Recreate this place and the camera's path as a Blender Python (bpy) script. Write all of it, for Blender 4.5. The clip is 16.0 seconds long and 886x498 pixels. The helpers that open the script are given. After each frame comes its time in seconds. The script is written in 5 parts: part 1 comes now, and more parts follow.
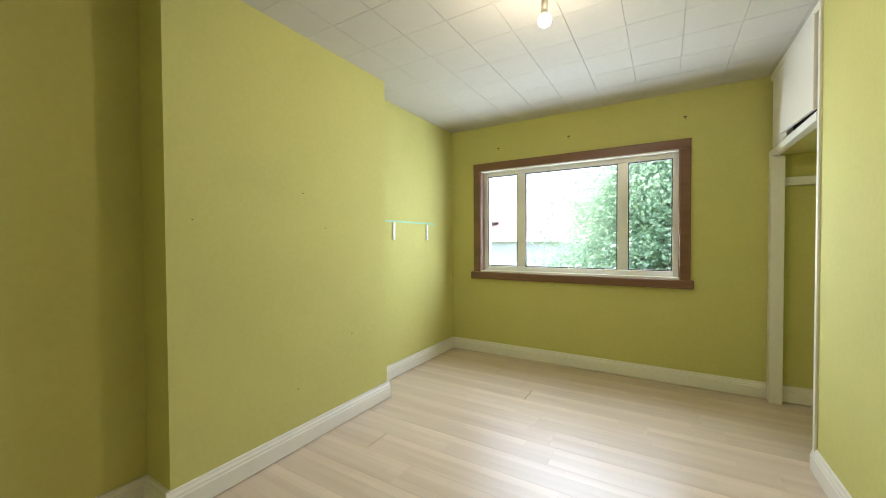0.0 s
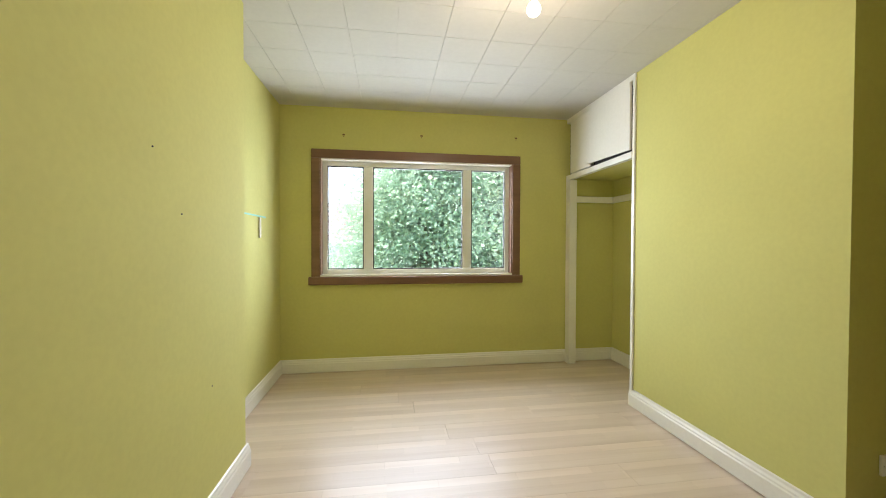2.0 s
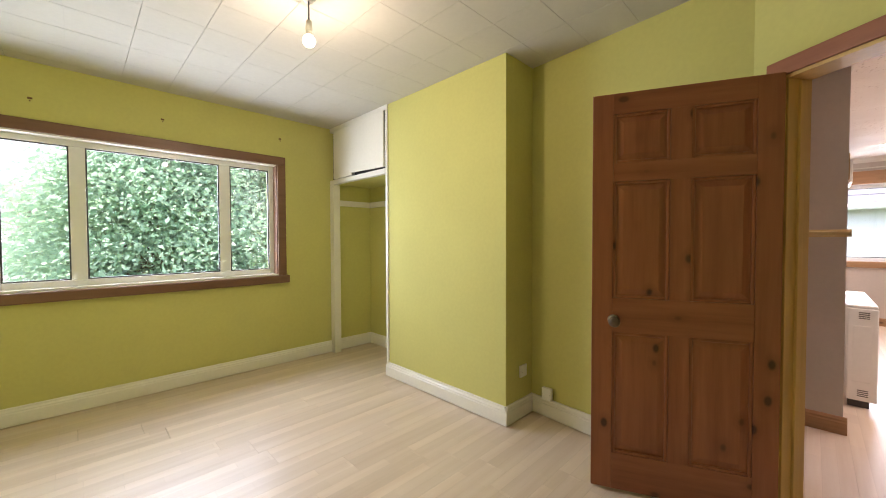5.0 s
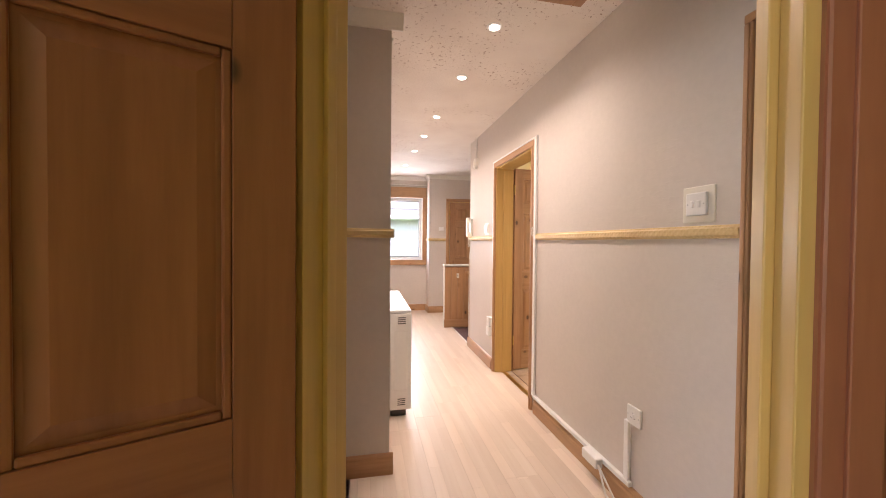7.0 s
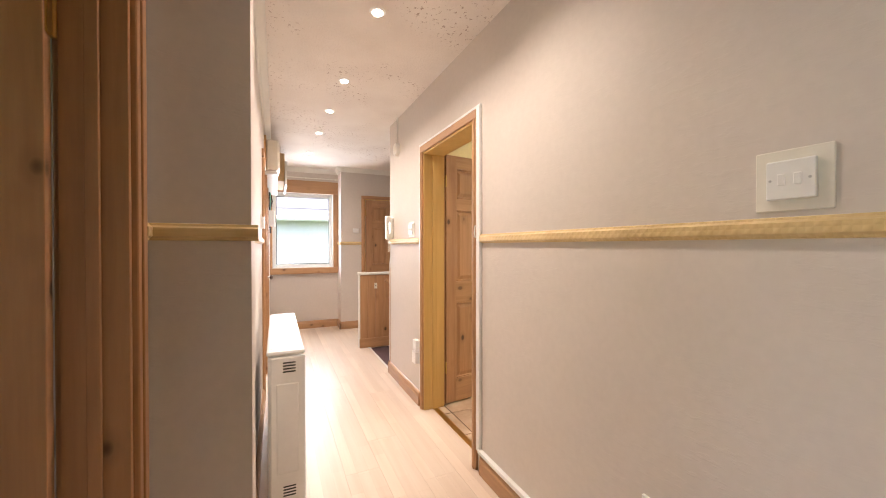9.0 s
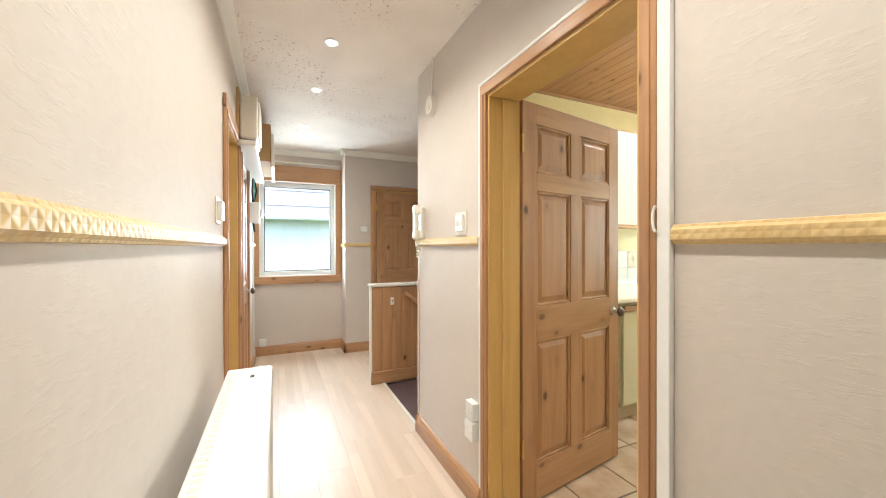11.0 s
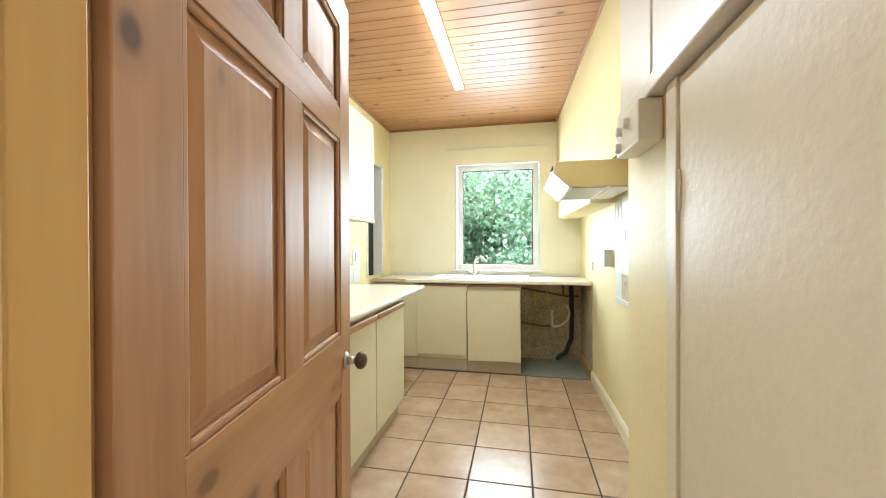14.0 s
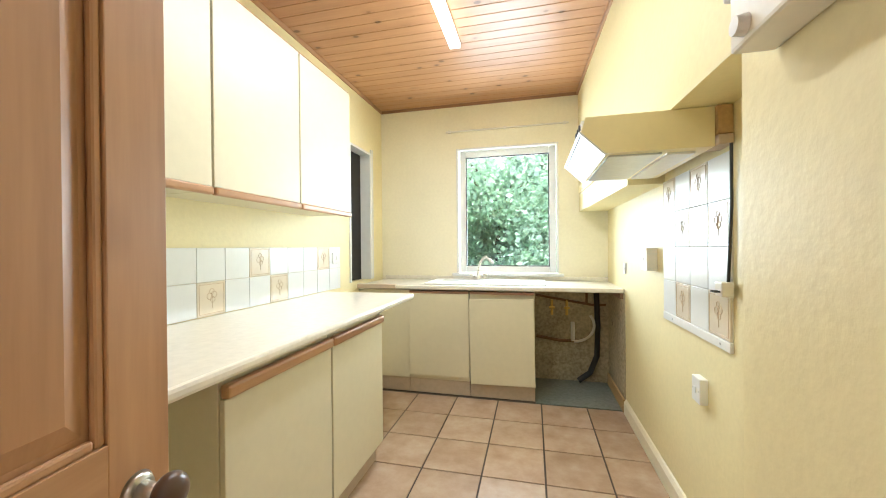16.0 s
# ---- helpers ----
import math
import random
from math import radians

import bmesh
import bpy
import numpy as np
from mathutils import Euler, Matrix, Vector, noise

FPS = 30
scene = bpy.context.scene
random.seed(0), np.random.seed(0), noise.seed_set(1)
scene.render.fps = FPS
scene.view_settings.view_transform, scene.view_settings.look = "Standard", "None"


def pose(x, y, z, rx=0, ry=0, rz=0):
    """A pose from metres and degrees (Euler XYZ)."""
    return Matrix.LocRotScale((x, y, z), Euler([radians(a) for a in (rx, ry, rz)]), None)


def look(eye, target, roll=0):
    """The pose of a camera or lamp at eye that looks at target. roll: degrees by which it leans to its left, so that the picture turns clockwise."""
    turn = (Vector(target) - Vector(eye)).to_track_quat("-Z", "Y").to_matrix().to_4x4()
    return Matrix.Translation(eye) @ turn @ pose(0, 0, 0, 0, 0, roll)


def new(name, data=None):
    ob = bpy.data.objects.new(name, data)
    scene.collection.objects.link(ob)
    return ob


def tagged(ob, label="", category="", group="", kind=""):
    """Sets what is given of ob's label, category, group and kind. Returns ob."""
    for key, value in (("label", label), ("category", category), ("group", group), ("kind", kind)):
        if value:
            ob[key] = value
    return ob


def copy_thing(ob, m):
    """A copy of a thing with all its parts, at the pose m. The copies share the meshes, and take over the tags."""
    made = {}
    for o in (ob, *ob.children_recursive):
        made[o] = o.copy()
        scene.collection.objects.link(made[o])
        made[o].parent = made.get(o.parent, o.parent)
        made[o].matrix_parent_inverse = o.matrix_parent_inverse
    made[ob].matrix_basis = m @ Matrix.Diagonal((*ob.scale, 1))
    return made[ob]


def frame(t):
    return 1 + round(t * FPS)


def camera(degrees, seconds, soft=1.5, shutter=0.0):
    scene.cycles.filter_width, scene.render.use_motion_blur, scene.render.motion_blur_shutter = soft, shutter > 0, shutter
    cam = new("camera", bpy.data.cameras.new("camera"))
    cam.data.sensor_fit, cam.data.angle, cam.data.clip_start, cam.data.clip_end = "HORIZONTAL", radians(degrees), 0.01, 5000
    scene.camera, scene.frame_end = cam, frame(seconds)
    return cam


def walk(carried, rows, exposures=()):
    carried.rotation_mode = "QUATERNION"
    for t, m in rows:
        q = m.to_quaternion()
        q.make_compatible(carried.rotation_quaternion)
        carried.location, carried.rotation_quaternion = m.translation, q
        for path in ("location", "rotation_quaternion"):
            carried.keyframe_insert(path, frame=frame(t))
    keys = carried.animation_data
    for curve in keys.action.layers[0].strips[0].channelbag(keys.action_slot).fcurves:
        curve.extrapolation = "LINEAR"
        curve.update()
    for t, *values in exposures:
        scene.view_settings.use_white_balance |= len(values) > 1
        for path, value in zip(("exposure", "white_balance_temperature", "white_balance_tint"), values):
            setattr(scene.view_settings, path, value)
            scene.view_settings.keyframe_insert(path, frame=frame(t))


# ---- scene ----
cam = camera(100.5, 16.0, 1.0)
PATH = [
    (0, (0.1, 0.053, 1.249), (-0.933, 1.766, 1.21), -0.3),
    (0.5, (-0.152, 0.167, 1.229), (-1.042, 1.958, 1.194), -0.2),
    (1, (-0.44, 0.268, 1.223), (-1.065, 2.168, 1.188), -0.2),
    (1.5, (-0.76, 0.286, 1.209), (-0.936, 2.279, 1.185), 0.1),
    (2, (-1.03, 0.204, 1.234), (-0.742, 2.183, 1.202), 0.2),
    (2.5, (-1.325, 0.129, 1.218), (-0.622, 2.001, 1.19), 0.1),
    (3, (-1.52, 0.092, 1.236), (-0.558, 1.845, 1.194), -0.0),
    (5.5, (-0.999, -0.039, 1.269), (0.631, 1.118, 1.223), 0.0),
    (6, (-0.593, -0.021, 1.26), (1.287, 0.658, 1.208), 0.4),
    (6.5, (-0.135, -0.029, 1.263), (1.864, 0.039, 1.214), 0.4),
    (7, (0.246, -0.057, 1.258), (2.203, -0.465, 1.222), 0.5),
    (7.5, (0.502, -0.099, 1.262), (2.383, -0.776, 1.233), 0.4),
    (8, (0.633, -0.139, 1.269), (2.467, -0.937, 1.245), 0.2),
    (8.5, (0.766, -0.2, 1.264), (2.588, -1.025, 1.245), -0.0),
    (11, (2.167, -0.397, 1.274), (3.991, -1.218, 1.265), -0.1),
    (11.5, (2.343, -0.47, 1.248), (4.159, -1.309, 1.247), 0.2),
    (12, (2.615, -0.635, 1.237), (4.379, -1.578, 1.234), 0.0),
    (12.5, (2.879, -0.764, 1.231), (4.421, -2.038, 1.227), -0.1),
    (13, (3.067, -0.919, 1.22), (4.178, -2.581, 1.211), 0.1),
    (13.5, (3.184, -1.056, 1.231), (3.851, -2.942, 1.222), -0.1),
    (14, (3.244, -1.19, 1.236), (3.64, -3.151, 1.225), -0.2),
    (14.5, (3.283, -1.298, 1.241), (3.556, -3.279, 1.228), -0.3),
    (15, (3.315, -1.46, 1.234), (3.543, -3.447, 1.22), -0.3),
    (15.5, (3.288, -1.668, 1.239), (3.563, -3.648, 1.221), -0.4),
    (16, (3.228, -1.837, 1.224), (3.7, -3.78, 1.216), -0.5),
]
EXPOSURES = [(0, 0.74, 6150, 15), (3, 0.82, 6350, 21), (5.5, 0.92, 6400, 24), (6.5, 0.98, 6400, 22), (8.5, 1.02, 6400, 19), (10.8, 0.95, 5800, 1), (12.5, 0.82, 5600, 2), (16, 0.80, 5550, 8)]
walk(cam, [(t, look(eye, target, roll)) for t, eye, target, roll in PATH], EXPOSURES)

# ---- light ----
SKY, BULB, SPOT, TUBE, WIN = 0.62, 9.0, 25.0, 14.0, 0.68
world = bpy.data.worlds.new("sky")
scene.world = world
world.use_nodes = True
wn = world.node_tree.nodes
sky = wn.new("ShaderNodeTexSky")
sky.sky_type, sky.sun_disc = "NISHITA", False
sky.sun_elevation, sky.sun_rotation = radians(81), radians(315)
sky.air_density, sky.dust_density, sky.ozone_density = 1.0, 6.0, 0.6
world.node_tree.links.new(sky.outputs[0], wn["Background"].inputs[0])
wn["Background"].inputs[1].default_value = SKY


def lamp(name, kind, m, power, colour, **values):
    data = bpy.data.lights.new(name, kind)
    data.energy, data.color = power, colour
    if kind == "AREA":
        data.shape, data.size, data.size_y = "RECTANGLE", values["size"], values["size_y"]
    elif kind == "SUN":
        data.angle = values["angle"]
    else:
        data.shadow_soft_size = values["radius"]
    if kind == "SPOT":
        data.spot_size, data.spot_blend = values["cone"], 0.9
    ob = new(name, data)
    ob.matrix_basis = m
    return ob


lamp("sun", "SUN", look((0, 0, 20), (2, -2, 0)), 2.4, (1, 0.97, 0.92), angle=radians(25))
lamp("window_light_bedroom", "AREA", pose(-0.74, 4.25, 1.5, -90, 0, 0), 80 * WIN, (0.82, 0.94, 1.0), size=1.85, size_y=1.1)
lamp("window_light_kitchen", "AREA", pose(3.47, -5.75, 1.57, 90, 0, 0), 46 * WIN, (0.95, 1.0, 0.97), size=0.8, size_y=1.1)
lamp("window_light_hall", "AREA", pose(7.4, -0.62, 1.5, 90, 0, 90), 36 * WIN, (0.93, 0.97, 1.0), size=0.85, size_y=1.05)

# ---- materials ----


class Nodes:
    def __init__(self, name, rough=0.5, metal=0.0):
        self.m = bpy.data.materials.new(name)
        self.m.use_nodes = True
        self.t = self.m.node_tree
        self.b = self.t.nodes["Principled BSDF"]
        self.b.inputs["Roughness"].default_value, self.b.inputs["Metallic"].default_value = rough, metal

    def n(self, kind, **values):
        node = self.t.nodes.new(kind)
        for key, value in values.items():
            node.inputs[key].default_value = value
        return node

    def link(self, a, b):
        self.t.links.new(a, b)

    def coords(self, scale=(1, 1, 1), vary=0.0):
        tc, mp = self.n("ShaderNodeTexCoord"), self.n("ShaderNodeMapping", Scale=scale)
        self.link(tc.outputs["Object"], mp.inputs["Vector"])
        if vary:
            info, mul = self.n("ShaderNodeObjectInfo"), self.n("ShaderNodeMath")
            mul.operation, mul.inputs[1].default_value = "MULTIPLY", vary
            self.link(info.outputs["Random"], mul.inputs[0])
            self.link(mul.outputs[0], mp.inputs["Location"])
        return mp.outputs[0]

    def noise(self, at, scale, detail=4.0, rough=0.5):
        node = self.n("ShaderNodeTexNoise", Scale=scale, Detail=detail, Roughness=rough)
        self.link(at, node.inputs["Vector"])
        return node.outputs["Fac"]

    def ramp(self, fac, *stops):
        node = self.n("ShaderNodeValToRGB")
        while len(node.color_ramp.elements) < len(stops):
            node.color_ramp.elements.new(0.5)
        for e, (p, c) in zip(node.color_ramp.elements, stops):
            e.position, e.color = p, (*c, 1) if len(c) == 3 else c
        self.link(fac, node.inputs[0])
        return node.outputs[0]

    def mix(self, fac, a, b, how="MIX"):
        node = self.n("ShaderNodeMixRGB")
        node.blend_type = how
        for k, v in ((0, fac), (1, a), (2, b)):
            if isinstance(v, (int, float)):
                node.inputs[k].default_value = v
            elif isinstance(v, tuple):
                node.inputs[k].default_value = (*v, 1)
            else:
                self.link(v, node.inputs[k])
        return node.outputs[0]

    def colour(self, out):
        self.link(out, self.b.inputs["Base Color"])
        return self

    def bump(self, fac, strength, distance=0.005):
        node = self.n("ShaderNodeBump", Strength=strength, Distance=distance)
        self.link(fac, node.inputs["Height"])
        self.link(node.outputs[0], self.b.inputs["Normal"])
        return self


def tone(c, k):
    return tuple(min(1, max(0, v * k)) for v in c)


def paint(name, c, rough=0.6, blotch=0.08, grain=120.0, bump=0.15, dist=0.002, stains=0.0, dirt=(0.2, 0.17, 0.1)):
    k = Nodes(name, rough)
    at = k.coords()
    col = k.ramp(k.noise(at, 1.7, 5, 0.6), (0.3, tone(c, 1 - blotch)), (0.7, tone(c, 1 + blotch)))
    col = k.mix(0.35, col, k.ramp(k.noise(at, 40, 3), (0.35, tone(c, 1 - blotch)), (0.65, tone(c, 1 + blotch))))
    if stains:
        mask = k.ramp(k.noise(at, 6.0, 7, 0.7), (0.62, (0, 0, 0)), (0.75, (stains, stains, stains)))
        col = k.mix(mask, col, dirt)
    k.colour(col)
    k.bump(k.noise(at, grain, 3), bump, dist)
    return k.m


def plain(name, c, rough=0.4, metal=0.0, vary=0.06, scale=25.0):
    k = Nodes(name, rough, metal)
    at = k.coords()
    k.colour(k.ramp(k.noise(at, scale, 4, 0.6), (0.3, tone(c, 1 - vary)), (0.7, tone(c, 1 + vary))))
    return k.m


def wood(name, dark, light, axis="z", rough=0.4, knots=0.0, grain=1.0, vary=8.0, spread=0.0):
    k = Nodes(name, rough)
    s = {"x": (0.6, 9, 9), "y": (9, 0.6, 9), "z": (9, 9, 0.6)}[axis]
    at = k.coords(tuple(v * grain for v in s), vary)
    warp = k.noise(at, 1.0, 6, 0.65)
    col = k.ramp(warp, (0.28, dark), (0.5, tone(tuple((a + b) / 2 for a, b in zip(dark, light)), 1.02)), (0.72, light))
    fine = k.noise(k.coords(tuple(v * 6 * grain for v in s), vary), 1.0, 3)
    col = k.mix(0.17, col, k.ramp(fine, (0.3, tone(dark, 0.9)), (0.7, light)), "MIX")
    if spread:
        info = k.n("ShaderNodeObjectInfo")
        col = k.mix(1.0, col, k.ramp(info.outputs["Random"], (0.0, tone((1, 1, 1), 1 - spread)), (1.0, (1, 1, 1))), "MULTIPLY")
    if knots:
        s2 = {"x": (4.5, 7, 7), "y": (7, 4.5, 7), "z": (7, 7, 4.5)}[axis]
        vor = k.n("ShaderNodeTexVoronoi", Scale=1.0, Randomness=1.0)
        k.link(k.coords(s2, vary), vor.inputs["Vector"])
        halo = k.ramp(vor.outputs["Distance"], (0.10, (knots * 0.5,) * 3), (0.27, (0, 0, 0)))
        col = k.mix(halo, col, tone(dark, 0.8))
        core = k.ramp(vor.outputs["Distance"], (0.07, (knots,) * 3), (0.125, (0, 0, 0)))
        col = k.mix(core, col, tone(dark, 0.22))
    k.colour(col)
    k.bump(fine, 0.08, 0.002)
    return k.m


def wallpaper(name, c):
    """Painted wallpaper pressed with short, mostly level creases."""
    k = Nodes(name, 0.65)
    at = k.coords()
    col = k.ramp(k.noise(at, 1.3, 5, 0.6), (0.3, tone(c, 0.95)), (0.7, tone(c, 1.05)))
    k.colour(k.mix(0.3, col, k.ramp(k.noise(at, 35, 3), (0.35, tone(c, 0.95)), (0.65, tone(c, 1.05)))))
    crease = k.ramp(k.noise(k.coords((14, 14, 48)), 1.0, 5, 0.6), (0.52, (0, 0, 0)), (0.60, (1, 1, 1)), (0.70, (0.35, 0.35, 0.35)))
    where = k.ramp(k.noise(at, 3.0, 3), (0.40, (0.15, 0.15, 0.15)), (0.62, (1, 1, 1)))
    height = k.mix(0.25, k.mix(1.0, crease, where, "MULTIPLY"), k.noise(at, 60, 3))
    k.bump(height, 0.15, 0.003)
    return k.m


HALLW = wallpaper("beige_textured_wallpaper", (0.64, 0.585, 0.53))
GREEN = paint("green_wall_paint", (0.572, 0.55, 0.188), 0.9, 0.05, 60, 0.12, 0.002)
CREAM = paint("cream_yellow_wall_paint", (0.84, 0.75, 0.44), 0.5, 0.05, 50, 0.2, 0.004)
CREAMPALE = paint("pale_cream_wall_paint", (0.88, 0.84, 0.66), 0.5, 0.05, 50, 0.2, 0.004)
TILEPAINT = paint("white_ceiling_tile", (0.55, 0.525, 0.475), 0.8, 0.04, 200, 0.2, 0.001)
WHITE = paint("white_gloss_paint", (0.80, 0.78, 0.72), 0.3, 0.04, 40, 0.08, 0.002)
CREAMGLOSS = paint("cream_gloss_paint", (0.80, 0.74, 0.60), 0.42, 0.04, 45, 0.25, 0.004)
UPVC = plain("white_upvc", (0.82, 0.83, 0.82), 0.25, 0, 0.02)
PLASTIC = plain("cream_white_plastic", (0.80, 0.77, 0.68), 0.35, 0, 0.03)
WHITEPL = plain("white_enamel", (0.84, 0.84, 0.82), 0.3, 0, 0.02)
GREY = plain("dark_grille", (0.05, 0.05, 0.05), 0.6)
PINE_V = wood("pine_upright", (0.31, 0.155, 0.068), (0.56, 0.325, 0.16), "z", 0.45, 0.85)
PINE_H = wood("pine_across", (0.31, 0.155, 0.068), (0.56, 0.335, 0.17), "x", 0.35, 0.6)
PINE_HY = wood("pine_lengthwise", (0.31, 0.155, 0.068), (0.56, 0.335, 0.17), "y", 0.35, 0.6)
STAIN_V = wood("red_brown_stained_pine", (0.185, 0.056, 0.026), (0.385, 0.14, 0.070), "z", 0.35, 0.9)
STAIN_H = wood("red_brown_stained_pine_across", (0.185, 0.056, 0.026), (0.385, 0.14, 0.070), "x", 0.35, 0.7)
JAMB = wood("varnished_yellow_pine", (0.52, 0.325, 0.095), (0.68, 0.46, 0.165), "z", 0.4)


def embossed():
    k = Nodes("embossed_pale_rail", 0.45)
    at = k.coords()
    k.colour(k.ramp(k.noise(at, 12, 5), (0.3, (0.62, 0.45, 0.20)), (0.7, (0.73, 0.56, 0.28))))
    heights = []
    for turn in (0.7854, -0.7854):
        mp = k.n("ShaderNodeMapping", Rotation=(0, turn, 0))
        k.link(at, mp.inputs["Vector"])
        wv = k.n("ShaderNodeTexWave", Scale=16.0)
        wv.wave_profile = "SIN"
        k.link(mp.outputs[0], wv.inputs["Vector"])
        heights.append(wv.outputs["Fac"])
    k.bump(k.mix(1.0, heights[0], heights[1], "LIGHTEN"), 0.5, 0.003)
    return k.m


RAILW = embossed()
MAHOG = wood("brown_window_wood", (0.13, 0.062, 0.034), (0.23, 0.118, 0.07), "x", 0.35, 0.0)


def laminate(name, dark, light):
    k = Nodes(name, 0.36)
    at = k.coords((0.8, 16, 16), 30.0)
    col = k.ramp(k.noise(at, 1.0, 6, 0.6), (0.3, dark), (0.7, light))
    br = k.n("ShaderNodeTexBrick", Color1=(0.87, 0.86, 0.85, 1), Color2=(1, 1, 1, 1), Mortar=(0.80, 0.78, 0.75, 1))
    br.inputs["Scale"].default_value, br.inputs["Mortar Size"].default_value = 1.0, 0.0007
    br.inputs["Brick Width"].default_value, br.inputs["Row Height"].default_value = 0.42, 0.064
    br.offset = 0.37
    k.link(k.coords((1, 1, 1)), br.inputs["Vector"])
    col = k.mix(1.0, col, br.outputs["Color"], "MULTIPLY")
    info = k.n("ShaderNodeObjectInfo")
    col = k.mix(1.0, col, k.ramp(info.outputs["Random"], (0.0, (0.93, 0.92, 0.91)), (1.0, (1, 1, 1))), "MULTIPLY")
    k.colour(col)
    k.bump(k.noise(at, 3.0, 3), 0.05, 0.001)
    return k.m


LAMB = laminate("pale_beech_laminate", (0.73, 0.585, 0.465), (0.84, 0.71, 0.595))
LAMH = laminate("warm_beech_laminate", (0.74, 0.60, 0.475), (0.83, 0.71, 0.59))
CLAD = wood("pine_ceiling_cladding", (0.40, 0.20, 0.085), (0.56, 0.31, 0.15), "x", 0.4, 0.7, 1.0)
CUPB = plain("cream_laminate", (0.70, 0.65, 0.475), 0.42, 0, 0.02)
TRIMW = wood("oak_edge_trim", (0.22, 0.11, 0.06), (0.36, 0.20, 0.11), "x", 0.4)
WORK = plain("mottled_cream_worktop", (0.82, 0.78, 0.68), 0.25, 0, 0.05, 30)
PLINTH = plain("beige_plinth", (0.52, 0.42, 0.31), 0.5)
GROUT = plain("dark_grout", (0.09, 0.07, 0.055), 0.9)
WGROUT = plain("pale_grout", (0.7, 0.67, 0.6), 0.9)
NICKEL = plain("dull_nickel", (0.58, 0.55, 0.49), 0.3, 1.0)
CHROME = plain("chrome", (0.75, 0.75, 0.75), 0.18, 1.0)
STEEL = plain("brushed_steel_filter", (0.55, 0.55, 0.55), 0.4, 0.9)
BRASS = plain("brass", (0.62, 0.42, 0.14), 0.3, 1.0)
KNOB = plain("dark_turned_knob", (0.10, 0.06, 0.04), 0.3)
# near-black that stands in for the shade of unlit spaces
SHADE = plain("painted_shade", (0.03, 0.028, 0.025), 0.8)
BLACK = plain("black_cable", (0.02, 0.02, 0.02), 0.5)
CARPET = paint("plum_carpet", (0.12, 0.075, 0.08), 0.95, 0.15, 400, 0.6, 0.004)
MOULD = paint("stained_damp_plaster", (0.42, 0.36, 0.24), 0.9, 0.6, 30, 0.5, 0.006, 0.95, (0.03, 0.025, 0.018))
CONCRETE = paint("grey_green_concrete", (0.20, 0.22, 0.19), 0.85, 0.3, 60, 0.4, 0.004, 0.5, (0.05, 0.05, 0.04))
COPPER = plain("dull_copper_pipe", (0.20, 0.12, 0.06), 0.5, 0.6)
HOODM = plain("cream_enamel", (0.82, 0.72, 0.42), 0.3, 0, 0.02)
TEAL = plain("teal_tape", (0.25, 0.62, 0.52), 0.6)
CARD = plain("brown_chipboard", (0.50, 0.33, 0.15), 0.7, 0, 0.1, 60)
ROOFP = paint("pink_red_roof_tile", (0.24, 0.155, 0.15), 0.8, 0.15, 30, 0.3)
ROOFG = paint("grey_roof_tile", (0.11, 0.115, 0.13), 0.8, 0.15, 30, 0.3)
HARL = paint("white_roughcast", (0.72, 0.72, 0.70), 0.9, 0.06, 40, 0.6, 0.01)
GRASS = paint("lawn", (0.07, 0.11, 0.03), 0.9, 0.3, 30, 0.5, 0.02)
BARK = paint("bark", (0.10, 0.07, 0.05), 0.9, 0.3, 20, 0.7, 0.02)


def leafy(name, a, b):
    k = Nodes(name, 0.55)
    geo = k.n("ShaderNodeNewGeometry")
    k.colour(k.ramp(geo.outputs["Random Per Island"], (0.0, a), (1.0, b)))
    tr = k.n("ShaderNodeBsdfTranslucent", Color=(*tone(b, 1.2), 1))
    mx = k.n("ShaderNodeMixShader", Fac=0.45)
    out = k.t.nodes["Material Output"]
    k.link(k.b.outputs[0], mx.inputs[1])
    k.link(tr.outputs[0], mx.inputs[2])
    k.link(mx.outputs[0], out.inputs["Surface"])
    return k.m


LEAF_A = leafy("conifer_needles", (0.19, 0.33, 0.22), (0.40, 0.55, 0.38))
LEAF_B = leafy("silvery_leaves", (0.33, 0.44, 0.33), (0.56, 0.66, 0.53))
LEAF_C = leafy("hedge_leaves", (0.28, 0.42, 0.27), (0.54, 0.66, 0.49))


def glass():
    k = Nodes("window_glass", 0.0)
    tb, gl, mx = k.n("ShaderNodeBsdfTransparent"), k.n("ShaderNodeBsdfGlossy", Roughness=0.02), k.n("ShaderNodeMixShader")
    fr = k.n("ShaderNodeFresnel", IOR=1.45)
    k.link(fr.outputs[0], mx.inputs[0])
    k.link(tb.outputs[0], mx.inputs[1])
    k.link(gl.outputs[0], mx.inputs[2])
    k.link(mx.outputs[0], k.t.nodes["Material Output"].inputs["Surface"])
    return k.m


GLASS = glass()


def glow(name, c, strength):
    k = Nodes(name, 0.4)
    k.b.inputs["Base Color"].default_value = (*c, 1)
    k.b.inputs["Emission Color"].default_value = (*c, 1)
    k.b.inputs["Emission Strength"].default_value = strength
    return k.m


BULBGLOW = glow("lit_bulb", (1, 0.86, 0.62), 12)
SPOTGLOW = glow("lit_spot", (1, 0.93, 0.82), 25)
TUBEGLOW = glow("lit_tube", (1, 0.92, 0.74), 5)


